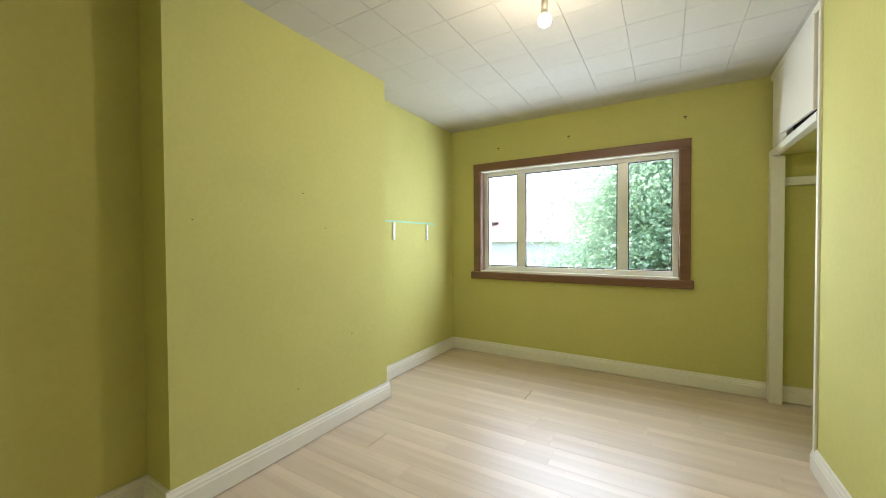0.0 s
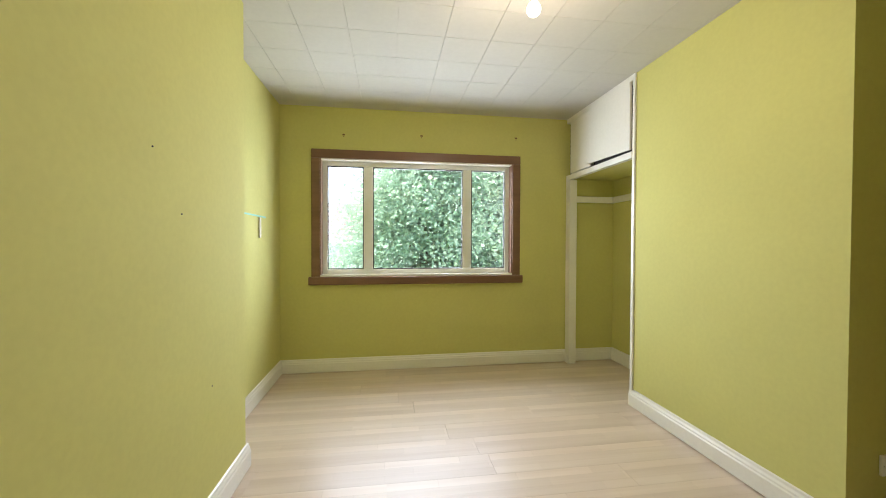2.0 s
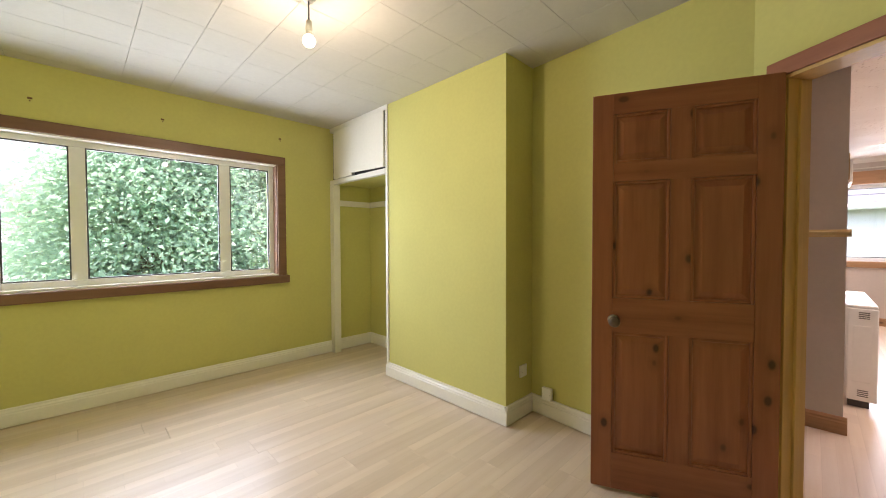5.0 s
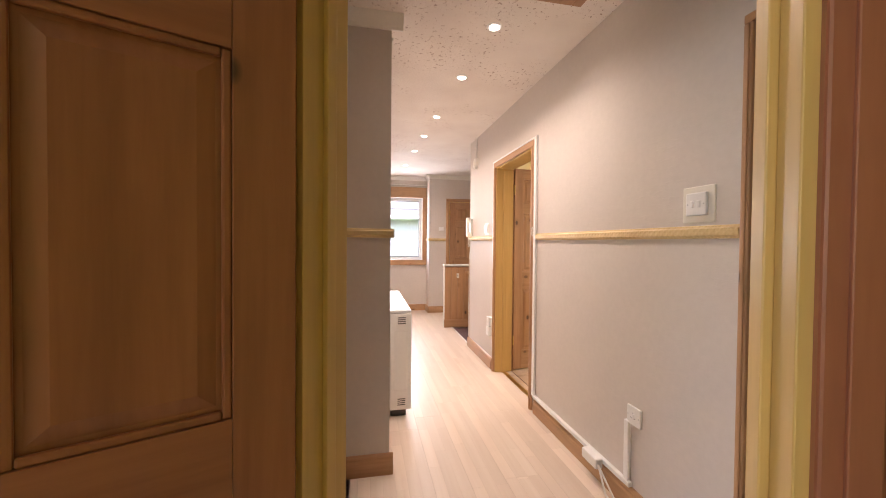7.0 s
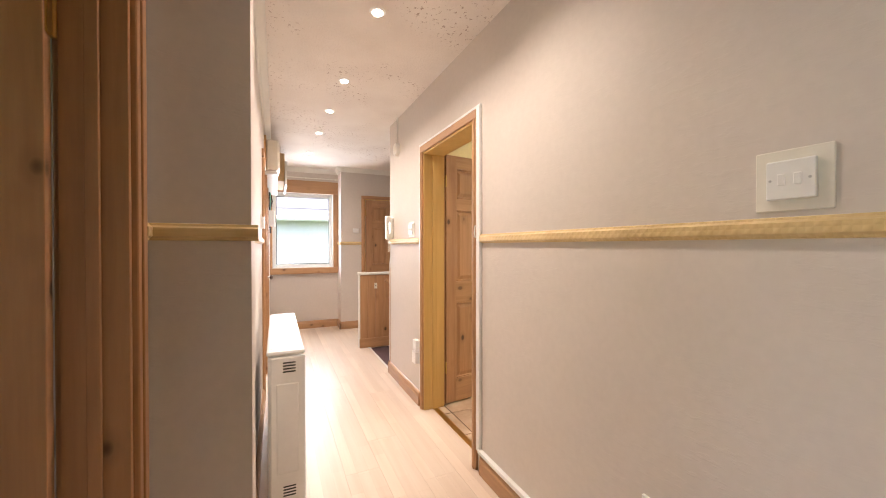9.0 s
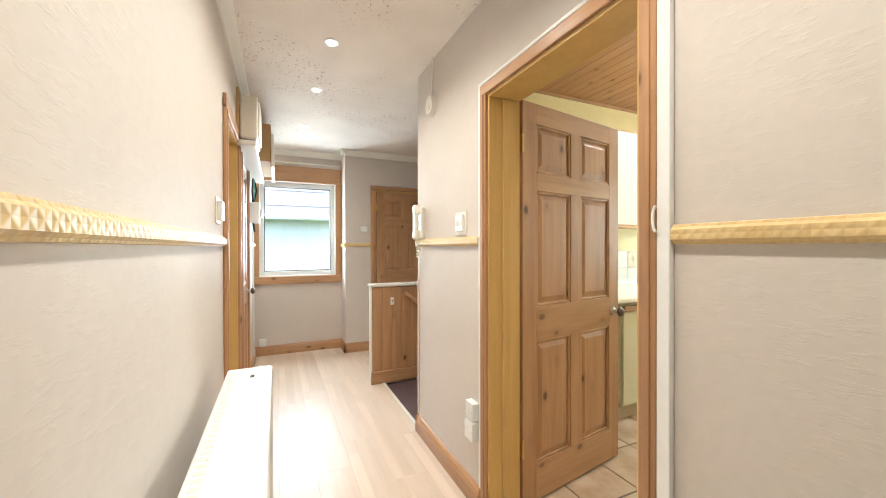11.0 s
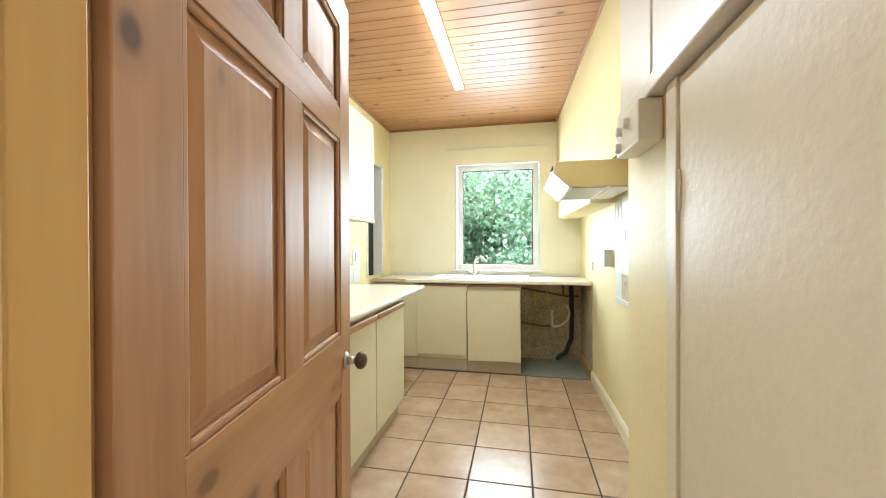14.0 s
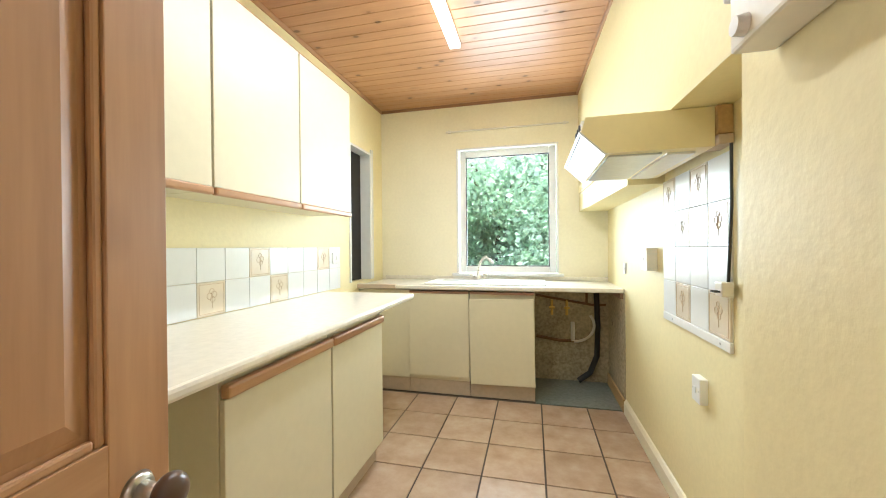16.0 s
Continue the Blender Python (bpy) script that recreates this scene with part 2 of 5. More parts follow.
def speckle():
    k = Nodes("stippled_ceiling_paint", 0.8)
    at = k.coords()
    base = k.ramp(k.noise(at, 3, 5), (0.3, (0.78, 0.71, 0.64)), (0.7, (0.86, 0.80, 0.73)))
    patch = k.noise(at, 2.2, 3)
    spots = k.ramp(k.noise(at, 42, 3, 0.7), (0.60, (0, 0, 0)), (0.64, (1, 1, 1)))
    where = k.ramp(patch, (0.44, (0, 0, 0)), (0.56, (0.6, 0.6, 0.6)))
    k.colour(k.mix(k.mix(1.0, spots, where, "MULTIPLY"), base, (0.25, 0.14, 0.08)))
    k.bump(k.noise(at, 60, 4, 0.7), 0.6, 0.008)
    return k.m


ARTEX = speckle()


def ceramic():
    k = Nodes("mottled_beige_ceramic", 0.25)
    at = k.coords((1, 1, 1), 20.0)
    col = k.ramp(k.noise(at, 5, 6, 0.65), (0.3, (0.44, 0.305, 0.20)), (0.55, (0.56, 0.42, 0.30)), (0.75, (0.64, 0.52, 0.39)))
    info = k.n("ShaderNodeObjectInfo")
    k.colour(k.mix(1.0, col, k.ramp(info.outputs["Random"], (0, (0.88, 0.86, 0.84)), (1, (1, 1, 1))), "MULTIPLY"))
    k.bump(k.noise(at, 25, 3), 0.1, 0.002)
    return k.m


FLOORTILE = ceramic()
WTILE = plain("white_wall_tile", (0.80, 0.82, 0.82), 0.3, 0, 0.03, 8)
DTILE = plain("beige_motif_tile", (0.78, 0.70, 0.56), 0.2, 0, 0.05, 8)
MOTIF = plain("brown_leaf_motif", (0.66, 0.52, 0.36), 0.25, 0, 0.1)

# ---- mesh helpers ----


def box(bm, x0, x1, y0, y1, z0, z1, bevel=0.0, m=None):
    made = bmesh.ops.create_cube(bm, size=1.0)["verts"]
    at = Matrix.Translation(((x0 + x1) / 2, (y0 + y1) / 2, (z0 + z1) / 2)) @ Matrix.Diagonal((abs(x1 - x0), abs(y1 - y0), abs(z1 - z0), 1))
    bmesh.ops.transform(bm, matrix=(m or Matrix()) @ at, verts=made)
    if bevel:
        edges = list({e for v in made for e in v.link_edges})
        bmesh.ops.bevel(bm, geom=edges, offset=bevel, segments=2, profile=0.5, affect="EDGES")
    return bm


def cyl(bm, a, b, r0, r1=None, n=14):
    a, b = Vector(a), Vector(b)
    m = Matrix.Translation((a + b) / 2) @ (b - a).to_track_quat("Z", "Y").to_matrix().to_4x4()
    bmesh.ops.create_cone(bm, cap_ends=True, segments=n, radius1=r0, radius2=r0 if r1 is None else r1, depth=(b - a).length, matrix=m)
    return bm


def ball(bm, c, r, sx=1, sy=1, sz=1):
    bmesh.ops.create_uvsphere(bm, u_segments=16, v_segments=10, radius=r, matrix=Matrix.Translation(c) @ Matrix.Diagonal((sx, sy, sz, 1)))
    return bm


def one(*args, **kw):
    return box(bmesh.new(), *args, **kw)


def finish(bm, smooth=False):
    bmesh.ops.recalc_face_normals(bm, faces=bm.faces)
    if smooth:
        for f in bm.faces:
            f.smooth = True
    return bm


def link(name, bm, mats, smooth=False):
    finish(bm, smooth)
    me = bpy.data.meshes.new(name)
    bm.to_mesh(me)
    bm.free()
    for mt in mats if isinstance(mats, (list, tuple)) else [mats]:
        me.materials.append(mt)
    return new(name, me)


def setting(name, bm, mats, label, category):
    return tagged(link(name, bm, mats), label, category, kind="structure")


def thing(name, label, category, m=None, group=""):
    ob = new(name)
    ob.empty_display_size = 0.1
    ob.matrix_basis = m or Matrix()
    return tagged(ob, label, category, group)


def part(name, bm, material, parent, label="", smooth=False, local=False):
    """One mesh under a thing or part; bm in world metres unless local."""
    root = parent.parent or parent
    if not local:
        bm.transform(root.matrix_basis.inverted())
    ob = link(name, bm, material, smooth)
    ob.parent = parent
    return tagged(ob, label)


def tube(points, r, n=8, cyclic=False):
    """A bmesh tube along points."""
    bm = bmesh.new()
    pts = [Vector(p) for p in points]
    for a, b in zip(pts, pts[1:]):
        cyl(bm, a, b, r, n=n)
    for p in pts[1:-1]:
        bmesh.ops.create_uvsphere(bm, u_segments=n, v_segments=6, radius=r, matrix=Matrix.Translation(p))
    return bm


def slab(points, z0, z1):
    bm = bmesh.new()
    lo = [bm.verts.new((x, y, z0)) for x, y in points]
    hi = [bm.verts.new((x, y, z1)) for x, y in points]
    bm.faces.new(lo)
    bm.faces.new(hi)
    for i in range(len(points)):
        j = (i + 1) % len(points)
        bm.faces.new((lo[i], lo[j], hi[j], hi[i]))
    return bm


def run_matrix(p0, p1):
    d = Vector((p1[0] - p0[0], p1[1] - p0[1], 0))
    return Matrix.Translation((p0[0], p0[1], 0)) @ Matrix.Rotation(math.atan2(d.y, d.x), 4, "Z"), d.length


def wall(name, p0, p1, thick, height, front, back, label, openings=(), ends=(0, 0)):
    """A wall from p0 to p1 with its room on the right hand; openings are (s0, s1, z0, z1) along it."""
    m, length = run_matrix(p0, p1)
    bm = bmesh.new()
    a, b = -ends[0], length + ends[1]
    cuts = sorted({a, b, *(v for o in openings for v in o[:2])})
    for s0, s1 in zip(cuts, cuts[1:]):
        holes = sorted((o[2], o[3]) for o in openings if o[0] <= s0 + 1e-6 and o[1] >= s1 - 1e-6)
        z = -0.02
        for h0, h1 in holes:
            if h0 > z + 0.001:
                box(bm, s0, s1, 0, thick, z, h0, m=m)
            z = h1
        if z < height:
            box(bm, s0, s1, 0, thick, z, height, m=m)
    n = m.to_3x3() @ Vector((0, 1, 0))
    bm.normal_update()
    bmesh.ops.recalc_face_normals(bm, faces=bm.faces)
    for f in bm.faces:
        f.material_index = 1 if f.normal.dot(n) > 0.9 else 0
    return setting(name, bm, [front, back], label, "wall")


def profile_run(name, p0, p1, prof, material, label, category, holes=()):
    """A moulding along p0 to p1 with the room on the right; prof is (out, z) pairs; holes are stretches left out."""
    m, length = run_matrix(p0, p1)
    bm = bmesh.new()
    cuts = [0.0] + [v for h in sorted(holes) for v in h] + [length]
    for s0, s1 in zip(cuts[::2], cuts[1::2]):
        if s1 - s0 < 0.005:
            continue
        rings = [[bm.verts.new(m @ Vector((s, -o, z))) for o, z in prof] for s in (s0, s1)]
        k = len(prof)
        for i in range(k):
            bm.faces.new((rings[0][i], rings[0][(i + 1) % k], rings[1][(i + 1) % k], rings[1][i]))
        bm.faces.new(rings[0])
        bm.faces.new(rings[1][::-1])
    return setting(name, bm, material, label, category)


SKIRT = ((0.0, 0.007), (0.022, 0.007), (0.022, 0.09), (0.017, 0.097), (0.017, 0.106), (0.010, 0.116), (0.008, 0.128), (0.0, 0.132))
PSKIRT = ((0.0, 0.0), (0.020, 0.0), (0.020, 0.075), (0.015, 0.085), (0.015, 0.095), (0.006, 0.108), (0.0, 0.112))
DADO = ((0.0, 1.280), (0.008, 1.281), (0.010, 1.286), (0.018, 1.292), (0.018, 1.316), (0.010, 1.322), (0.008, 1.328), (0.0, 1.329))
COVE = ((0.0, 2.385), (0.012, 2.385), (0.02, 2.40), (0.05, 2.435), (0.06, 2.452), (0.0, 2.452))


def door_frame(name, p0, p1, thick, s0, s1, top, label, arch=0.07, both=True, jamb=None, up=None, across=None):
    """Lining, stops and architraves round the opening s0..s1 of the wall p0 to p1."""
    m, _ = run_matrix(p0, p1)
    jamb, up, across = jamb or JAMB, up or PINE_V, across or PINE_H
    ob = tagged(new(name), label, "door frame", kind="structure")
    ob.matrix_basis = m
    t = 0.022
    for a, b in ((s0, s0 + t), (s1 - t, s1)):
        part("jamb", one(a, b, -0.004, thick + 0.004, 0.0, top - t, 0.002), jamb, ob, local=True)
    part("head", one(s0, s1, -0.004, thick + 0.004, top - t, top, 0.002), jamb, ob, local=True)
    for side in ((-0.018, -0.001), (thick + 0.001, thick + 0.018)) if both else ((-0.018, -0.001),):
        far = side[0] if side[0] < 0 else side[1]
        for a, b in ((s0 - arch + 0.008, s0 + 0.008), (s1 - 0.008, s1 + arch - 0.008)):
            bm = one(a, b, *side, 0.0, top - 0.009, 0.004)
            w = b - a
            box(bm, a + 0.3 * w, b - 0.3 * w, *((far - 0.005, far + 0.002) if far < 0 else (far - 0.002, far + 0.005)), 0.0, top - 0.012, 0.002)
            part("architrave", bm, up, ob, local=True)
        bm = one(s0 - arch + 0.008, s1 + arch - 0.008, *side, top - 0.008, top + arch - 0.008, 0.004)
        part("architrave_head", bm, across, ob, local=True)
    for a, b in ((s0 + t, s0 + t + 0.012), (s1 - t - 0.012, s1 - t)):
        part("door_stop", one(a, b, thick * 0.4, thick * 0.62, 0.0, top - t - 0.012, 0.002), jamb, ob, local=True)
    return ob


def knob(parent, x, y, z, side):
    plate = part("knob_plate", cyl(bmesh.new(), (x, y, z), (x, y + side * 0.008, z), 0.027, 0.021, 24), NICKEL, parent, "dull nickel rose", True, True)
    part("knob_neck", cyl(bmesh.new(), (x, y + side * 0.006, z), (x, y + side * 0.036, z), 0.015, 0.009, 18), NICKEL, plate, "dull nickel neck", True, True)
    bm = bmesh.new()
    ball(bm, (x, y + side * 0.048, z), 0.027, 1, 0.72, 1)
    part("knob", bm, KNOB, parent, "dark brown turned knob", True, True)
    return plate


def six_panel_door(label, m, w=0.762, h=1.97, t=0.036, knob_sides=(-1, 1), flip=1, group="six panel doors", inset=0.055, high=0.885, up=None, across=None):
    """Hinge on the local z axis; the leaf runs along +x, flip -1 along -x."""
    up, across = up or PINE_V, across or PINE_H
    ob = thing("panel_door", label, "door", m, group)
    S, M = 0.095, 0.085
    rails = ((0.0, 0.19), (0.80, 0.97), (1.545, 1.635), (h - 0.10, h))
    mirror = Matrix.Diagonal((flip, 1, 1, 1))
    cols = ((S, (w - M) / 2), ((w + M) / 2, w - S))

    def add(name, bm, mat, parent=ob):
        bm.transform(mirror)
        return part(name, bm, mat, parent, local=True)

    z0 = 0.008
    for a, b in ((0, S), (w - S, w)):
        add("stile", one(a, b, 0, t, z0, h, 0.002), up)
    for n, (a, b) in enumerate(rails):
        add("rail", one(S, w - S, 0, t, max(a, z0), b, 0.001), across)
    for (ra, rb) in zip(rails, rails[1:]):
        add("muntin", one((w - M) / 2, (w + M) / 2, 0, t, ra[1], rb[0], 0.001), up)
        for a, b in cols:
            p, q = ra[1], rb[0]
            bm = bmesh.new()
            box(bm, a, b, t * 0.36, t * 0.64, p, q)
            g = 0.035
            for y0, y1 in ((t * 0.36, t * 0.14), (t * 0.64, t * 0.86)):
                outer = [bm.verts.new((x, y0, z)) for x, z in ((a + g * 0.6, p + g * 0.6), (b - g * 0.6, p + g * 0.6), (b - g * 0.6, q - g * 0.6), (a + g * 0.6, q - g * 0.6))]
                inner = [bm.verts.new((x, y1, z)) for x, z in ((a + g * 1.3, p + g * 1.3), (b - g * 1.3, p + g * 1.3), (b - g * 1.3, q - g * 1.3), (a + g * 1.3, q - g * 1.3))]
                for i in range(4):
                    bm.faces.new((outer[i], outer[(i + 1) % 4], inner[(i + 1) % 4], inner[i]))
                bm.faces.new(inner)
            panel = add("panel", bm, up)
            # ovolo bead round the panel, both faces
            for y0, y1 in ((0.003, t * 0.36), (t * 0.64, t - 0.003)):
                bead = bmesh.new()
                e = 0.014
                box(bead, a, a + e, y0, y1, p, q, 0.004)
                box(bead, b - e, b, y0, y1, p, q, 0.004)
                box(bead, a + e, b - e, y0, y1, p, p + e, 0.004)
                box(bead, a + e, b - e, y0, y1, q - e, q, 0.004)
                bead.transform(mirror)
                part("bead", bead, up, panel, local=True)
    for s in knob_sides:
        knob(ob, flip * (w - inset), 0 if s < 0 else t, high, s)
    for z in (0.25, 1.72):
        bm = one(-0.004, 0.003, -0.001, t * 0.8, z, z + 0.09)
        cyl(bm, (-0.004, -0.004, z), (-0.004, -0.004, z + 0.09), 0.006)
        add("hinge", bm, BRASS)
    return ob


def window(name, m, w, h, mullions, label, fr=0.055, depth=0.06):
    """Frame in local x (0..w) and z (0..h), facing local -y; mullions are (x0, x1)."""
    ob = tagged(new(name), label, "window", kind="structure")
    ob.matrix_basis = m
    bm = bmesh.new()
    for b in ((0, fr, 0, h), (w - fr, w, 0, h)):
        box(bm, b[0], b[1], 0, depth, b[2], b[3], 0.006)
    for z0, z1 in ((0, fr), (h - fr, h)):
        box(bm, fr, w - fr, 0.001, depth - 0.001, z0, z1, 0.006)
    part("window_frame", bm, UPVC, ob, local=True)
    edges = [fr] + [v for q in mullions for v in q] + [w - fr]
    for a, b in mullions:
        part("mullion", one(a, b, 0.002, depth - 0.002, fr, h - fr, 0.006), UPVC, ob, local=True)
    for a, b in zip(edges[::2], edges[1::2]):
        bm, g = bmesh.new(), 0.009
        for q in ((a, a + g, fr, h - fr), (b - g, b, fr, h - fr)):
            box(bm, q[0], q[1], 0.012, 0.03, q[2], q[3])
        for q in ((fr, fr + g), (h - fr - g, h - fr)):
            box(bm, a + g, b - g, 0.012, 0.03, *q)
        part("gasket", bm, GREY, ob, "black rubber seal", local=True)
        pane = part("pane", one(a + 0.001, b - 0.001, 0.018, 0.024, fr + 0.001, h - fr - 0.001), GLASS, ob, "clear glass", local=True)
        pane.visible_shadow = False
    return ob


# ---- bedroom shell ----
BH, HH, KH = 2.52, 2.45, 2.64
D0 = Vector((1.02, 0.177, 0))
DD = Vector((-0.553, -0.833, 0))


def diag(u):
    p = D0 + DD * u
    return (p.x, p.y)


wall("wall_window", (-2.19, 3.82), (1.45, 3.82), 0.30, BH, GREEN, HARL, "green painted bedroom wall round the wide window", [(0.51, 2.40, 0.92, 2.035)])
wall("wall_west", (-2.04, -1.0), (-2.04, 3.82), 0.15, BH, GREEN, HARL, "green painted bedroom side wall", ends=(0.12, 0))
wall("wall_south", (0.239, -1.0), (-2.04, -1.0), 0.12, BH, GREEN, HALLW, "green painted rear bedroom wall")
DL = 1.413
wall("wall_diagonal", diag(0), diag(DL), 0.12, BH, GREEN, HALLW, "slanting green wall with the bedroom doorway", [(0.13, 0.853, -0.02, 1.985)], (0.07, 0.12))
wall("wall_east", (1.13, 1.43), (1.02, 0.177), 0.12, BH, GREEN, HALLW, "green painted bedroom wall beside the door")
setting("chimney_breast", one(-2.04, -1.805, 0.82, 2.33, -0.01, BH), GREEN, "green painted chimney breast with small nail holes", "wall")
setting("cupboard_pier", one(0.80, 1.32, 1.43, 2.77, -0.01, BH), GREEN, "green painted projecting pier beside the alcove cupboard", "wall")
setting("alcove_back", one(1.32, 1.45, 1.43, 3.82, -0.01, BH), GREEN, "green painted back of the alcove", "wall")

# ---- hall shell ----
KX0, KX1 = 2.84, 3.645
wall("wall_hall_south", (4.56, -1.29), (-0.4, -1.29), 0.16, KH, HALLW, CREAM, "beige papered hall wall with the kitchen doorway", [(4.56 - KX1, 4.56 - KX0, -0.02, 1.99), (4.56 - 1.225, 4.56 - 0.445, -0.02, 1.99)])
wall("wall_hall_nook", (1.08, 0.07), (2.25, 0.07), 0.12, HH + 0.1, HALLW, HALLW, "beige papered wall with an open doorway", [(0.36, 1.05, -0.02, 1.99)])
setting("hall_pier", one(2.25, 2.44, -0.185, 0.19, -0.01, HH + 0.05), HALLW, "beige papered corner pier", "wall")
wall("wall_hall_north", (2.44, -0.15), (7.0, -0.15), 0.12, HH + 0.1, HALLW, HALLW, "beige papered hall side wall with two doorways", [(1.92, 2.58, -0.02, 1.99), (2.80, 3.46, -0.02, 1.99)])
wall("wall_hall_end", (7.0, -0.03), (7.0, -1.15), 0.28, HH + 0.1, HALLW, HARL, "beige papered end wall round the hall window", [(0.17, 1.05, 0.93, 2.07)])
setting("hall_return", one(6.72, 7.28, -3.6, -1.15, -0.01, HH + 0.1), HALLW, "beige papered projecting wall with a pine door", "wall")
setting("wall_stair_side", one(4.82, 4.90, -3.6, -1.41, -2.7, HH + 0.1), HALLW, "plain wall beside the stairwell", "wall")
setting("wall_stair_stub", one(4.562, 4.818, -1.449, -1.412, -0.01, HH - 0.002), HALLW, "beige papered wall at the stair head", "wall")
setting("wall_stair_end", one(4.82, 6.72, -3.72, -3.6, -2.7, HH + 0.1), HALLW, "plain wall closing the stairwell", "wall")

# ---- kitchen shell ----
KW, KE, KS = 2.57, 4.74, -5.40
wall("wall_kitchen_east", (KE, -1.41), (KE, KS), 0.08, KH, CREAM, SHADE, "cream yellow kitchen wall behind the cabinets", [(3.30, 3.70, 0.93, 2.13)])
wall("wall_kitchen_south", (KE + 0.08, KS), (KW - 0.15, KS), 0.30, KH, CREAMPALE, HARL, "pale cream kitchen wall round the window", [(KE + 0.08 - 3.95, KE + 0.08 - 2.99, 0.96, 2.19)])
wall("wall_kitchen_west", (KW, KS), (KW, -1.41), 0.15, KH, CREAM, HARL, "cream yellow kitchen side wall")
setting("kitchen_bulkhead", slab(((KW, KS), (2.815, KS), (2.735, -2.63), (KW, -2.63)), 1.70, KH), CREAM, "cream boxed-in bulkhead above the cooker hood", "wall")
setting("kitchen_low_bulkhead", slab(((KW, KS), (2.812, KS), (2.745, -3.93), (KW, -3.93)), 1.54, 1.698), CREAM, "low cream boxing beside the cooker hood", "wall")
setting("larder_pier", one(KW, 2.85, -2.63, -2.24, -0.01, KH), CREAM, "cream yellow pier beside the larder", "wall")
# solid block behind the opening; the recess's shade is put into its colour
setting("fridge_recess", one(4.83, 5.3, -5.2, -4.6, -0.01, KH), SHADE, "near-black block, painted shade of the recess beyond the kitchen wall", "wall")

# ---- ceilings ----


def tiled_ceiling():
    bm = bmesh.new()
    box(bm, -2.2, 1.5, -1.1, 3.9, BH + 0.004, BH + 0.1)
    g = 0.0014
    x = -2.1525
    while x < 1.40:
        y = -1.11
        while y < 3.8:
            box(bm, x + g, x + 0.2925 - g, y + g, min(y + 0.30, 3.85) - g, BH - 0.006, BH + 0.006)
            y += 0.30
        x += 0.2925
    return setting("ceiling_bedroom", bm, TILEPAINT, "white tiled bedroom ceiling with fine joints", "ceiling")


tiled_ceiling()


HALL_PLAN = ((1.07, 0.15), (1.195, 0.19), (7.1, 0.19), (7.1, -3.7), (4.83, -3.7), (4.83, -1.41), (4.60, -1.41), (4.60, -1.35), (-0.4, -1.35), (-0.4, -1.06), (0.24, -1.07))
setting("ceiling_hall", slab(HALL_PLAN, HH, HH + 0.08), ARTEX, "stippled off-white hall ceiling with brown specks", "ceiling")


def clad_ceiling():
    bm = bmesh.new()
    box(bm, 2.5, 4.82, -5.5, -1.41, KH + 0.006, KH + 0.1)
    y = -1.42
    while y > -5.40:
        made = len(bm.faces)
        box(bm, 2.55, 4.76, max(y - 0.089, -5.405), y, KH - 0.008, KH + 0.007, 0.0035)
        y -= 0.0915
    return setting("ceiling_kitchen", bm, CLAD, "varnished pine tongue and groove kitchen ceiling", "ceiling")


clad_ceiling()

# ---- floors ----
FLOOR_PLAN = ((-2.1, -1.1), (-2.1, 3.9), (1.4, 3.9), (1.4, 0.2), (7.1, 0.2), (7.1, -1.30), (4.58, -1.30), (4.58, -1.44), (-0.6, -1.44), (-0.6, -1.1))
floor = setting("floor", slab(FLOOR_PLAN, -0.12, -0.009), PLINTH, "pale beech laminate floor of bedroom and hall", "floor")
kitchen_floor = setting("floor_kitchen", one(KW - 0.05, 4.9, KS - 0.05, -1.35, -0.12, -0.006), GROUT, "beige ceramic tiled kitchen floor with dark joints", "floor")
setting("floor_landing", one(5.56, 6.8, -3.7, -1.30, -0.12, -0.001), LAMH, "laminate landing floor behind the stair panel", "floor")

# ---- windows ----
window("window_1", pose(-1.68, 3.905, 0.92), 1.89, 1.115, ((0.40, 0.49), (1.39, 1.48)), "white framed three-light bedroom window")
window("window_2", Matrix.Translation((3.93, KS - 0.06, 0.975)) @ Matrix.Rotation(math.pi, 4, "Z"), 0.92, 1.20, (), "white framed kitchen window above the sink", 0.06)
window("window_3", Matrix.Translation((7.09, -0.20, 0.93)) @ Matrix.Rotation(-math.pi / 2, 4, "Z"), 0.88, 1.14, (), "white framed hall window", 0.055)


def wood_surround():
    ob = tagged(new("window_surround"), "dark brown wooden architrave and sill round the bedroom window", "window trim", kind="structure")
    x0, x1, z0, z1 = -1.68, 0.21, 0.92, 2.035
    for a, b in ((x0 - 0.075, x0 + 0.005), (x1 - 0.005, x1 + 0.075)):
        bm = one(a, b, 3.80, 3.819, z0 - 0.01, z1 - 0.004, 0.004)
        part("side_board", bm, MAHOG, ob)
    part("head_board", one(x0 - 0.075, x1 + 0.075, 3.80, 3.819, z1 - 0.003, z1 + 0.08, 0.004), MAHOG, ob)
    for a, b in ((x0, x0 + 0.012), (x1 - 0.012, x1)):
        part("reveal_board", one(a, b, 3.82, 3.904, z0, z1), MAHOG, ob)
    part("reveal_head", one(x0 + 0.012, x1 - 0.012, 3.82, 3.904, z1 - 0.012, z1), WHITE, ob)
    part("sill_top", one(x0, x1, 3.815, 3.905, z0 - 0.006, z0 + 0.008), WHITE, ob)
    bm = one(x0 - 0.10, x1 + 0.10, 3.775, 3.819, z0 - 0.085, z0 - 0.007, 0.01)
    part("sill", bm, MAHOG, ob)
    return ob


wood_surround()


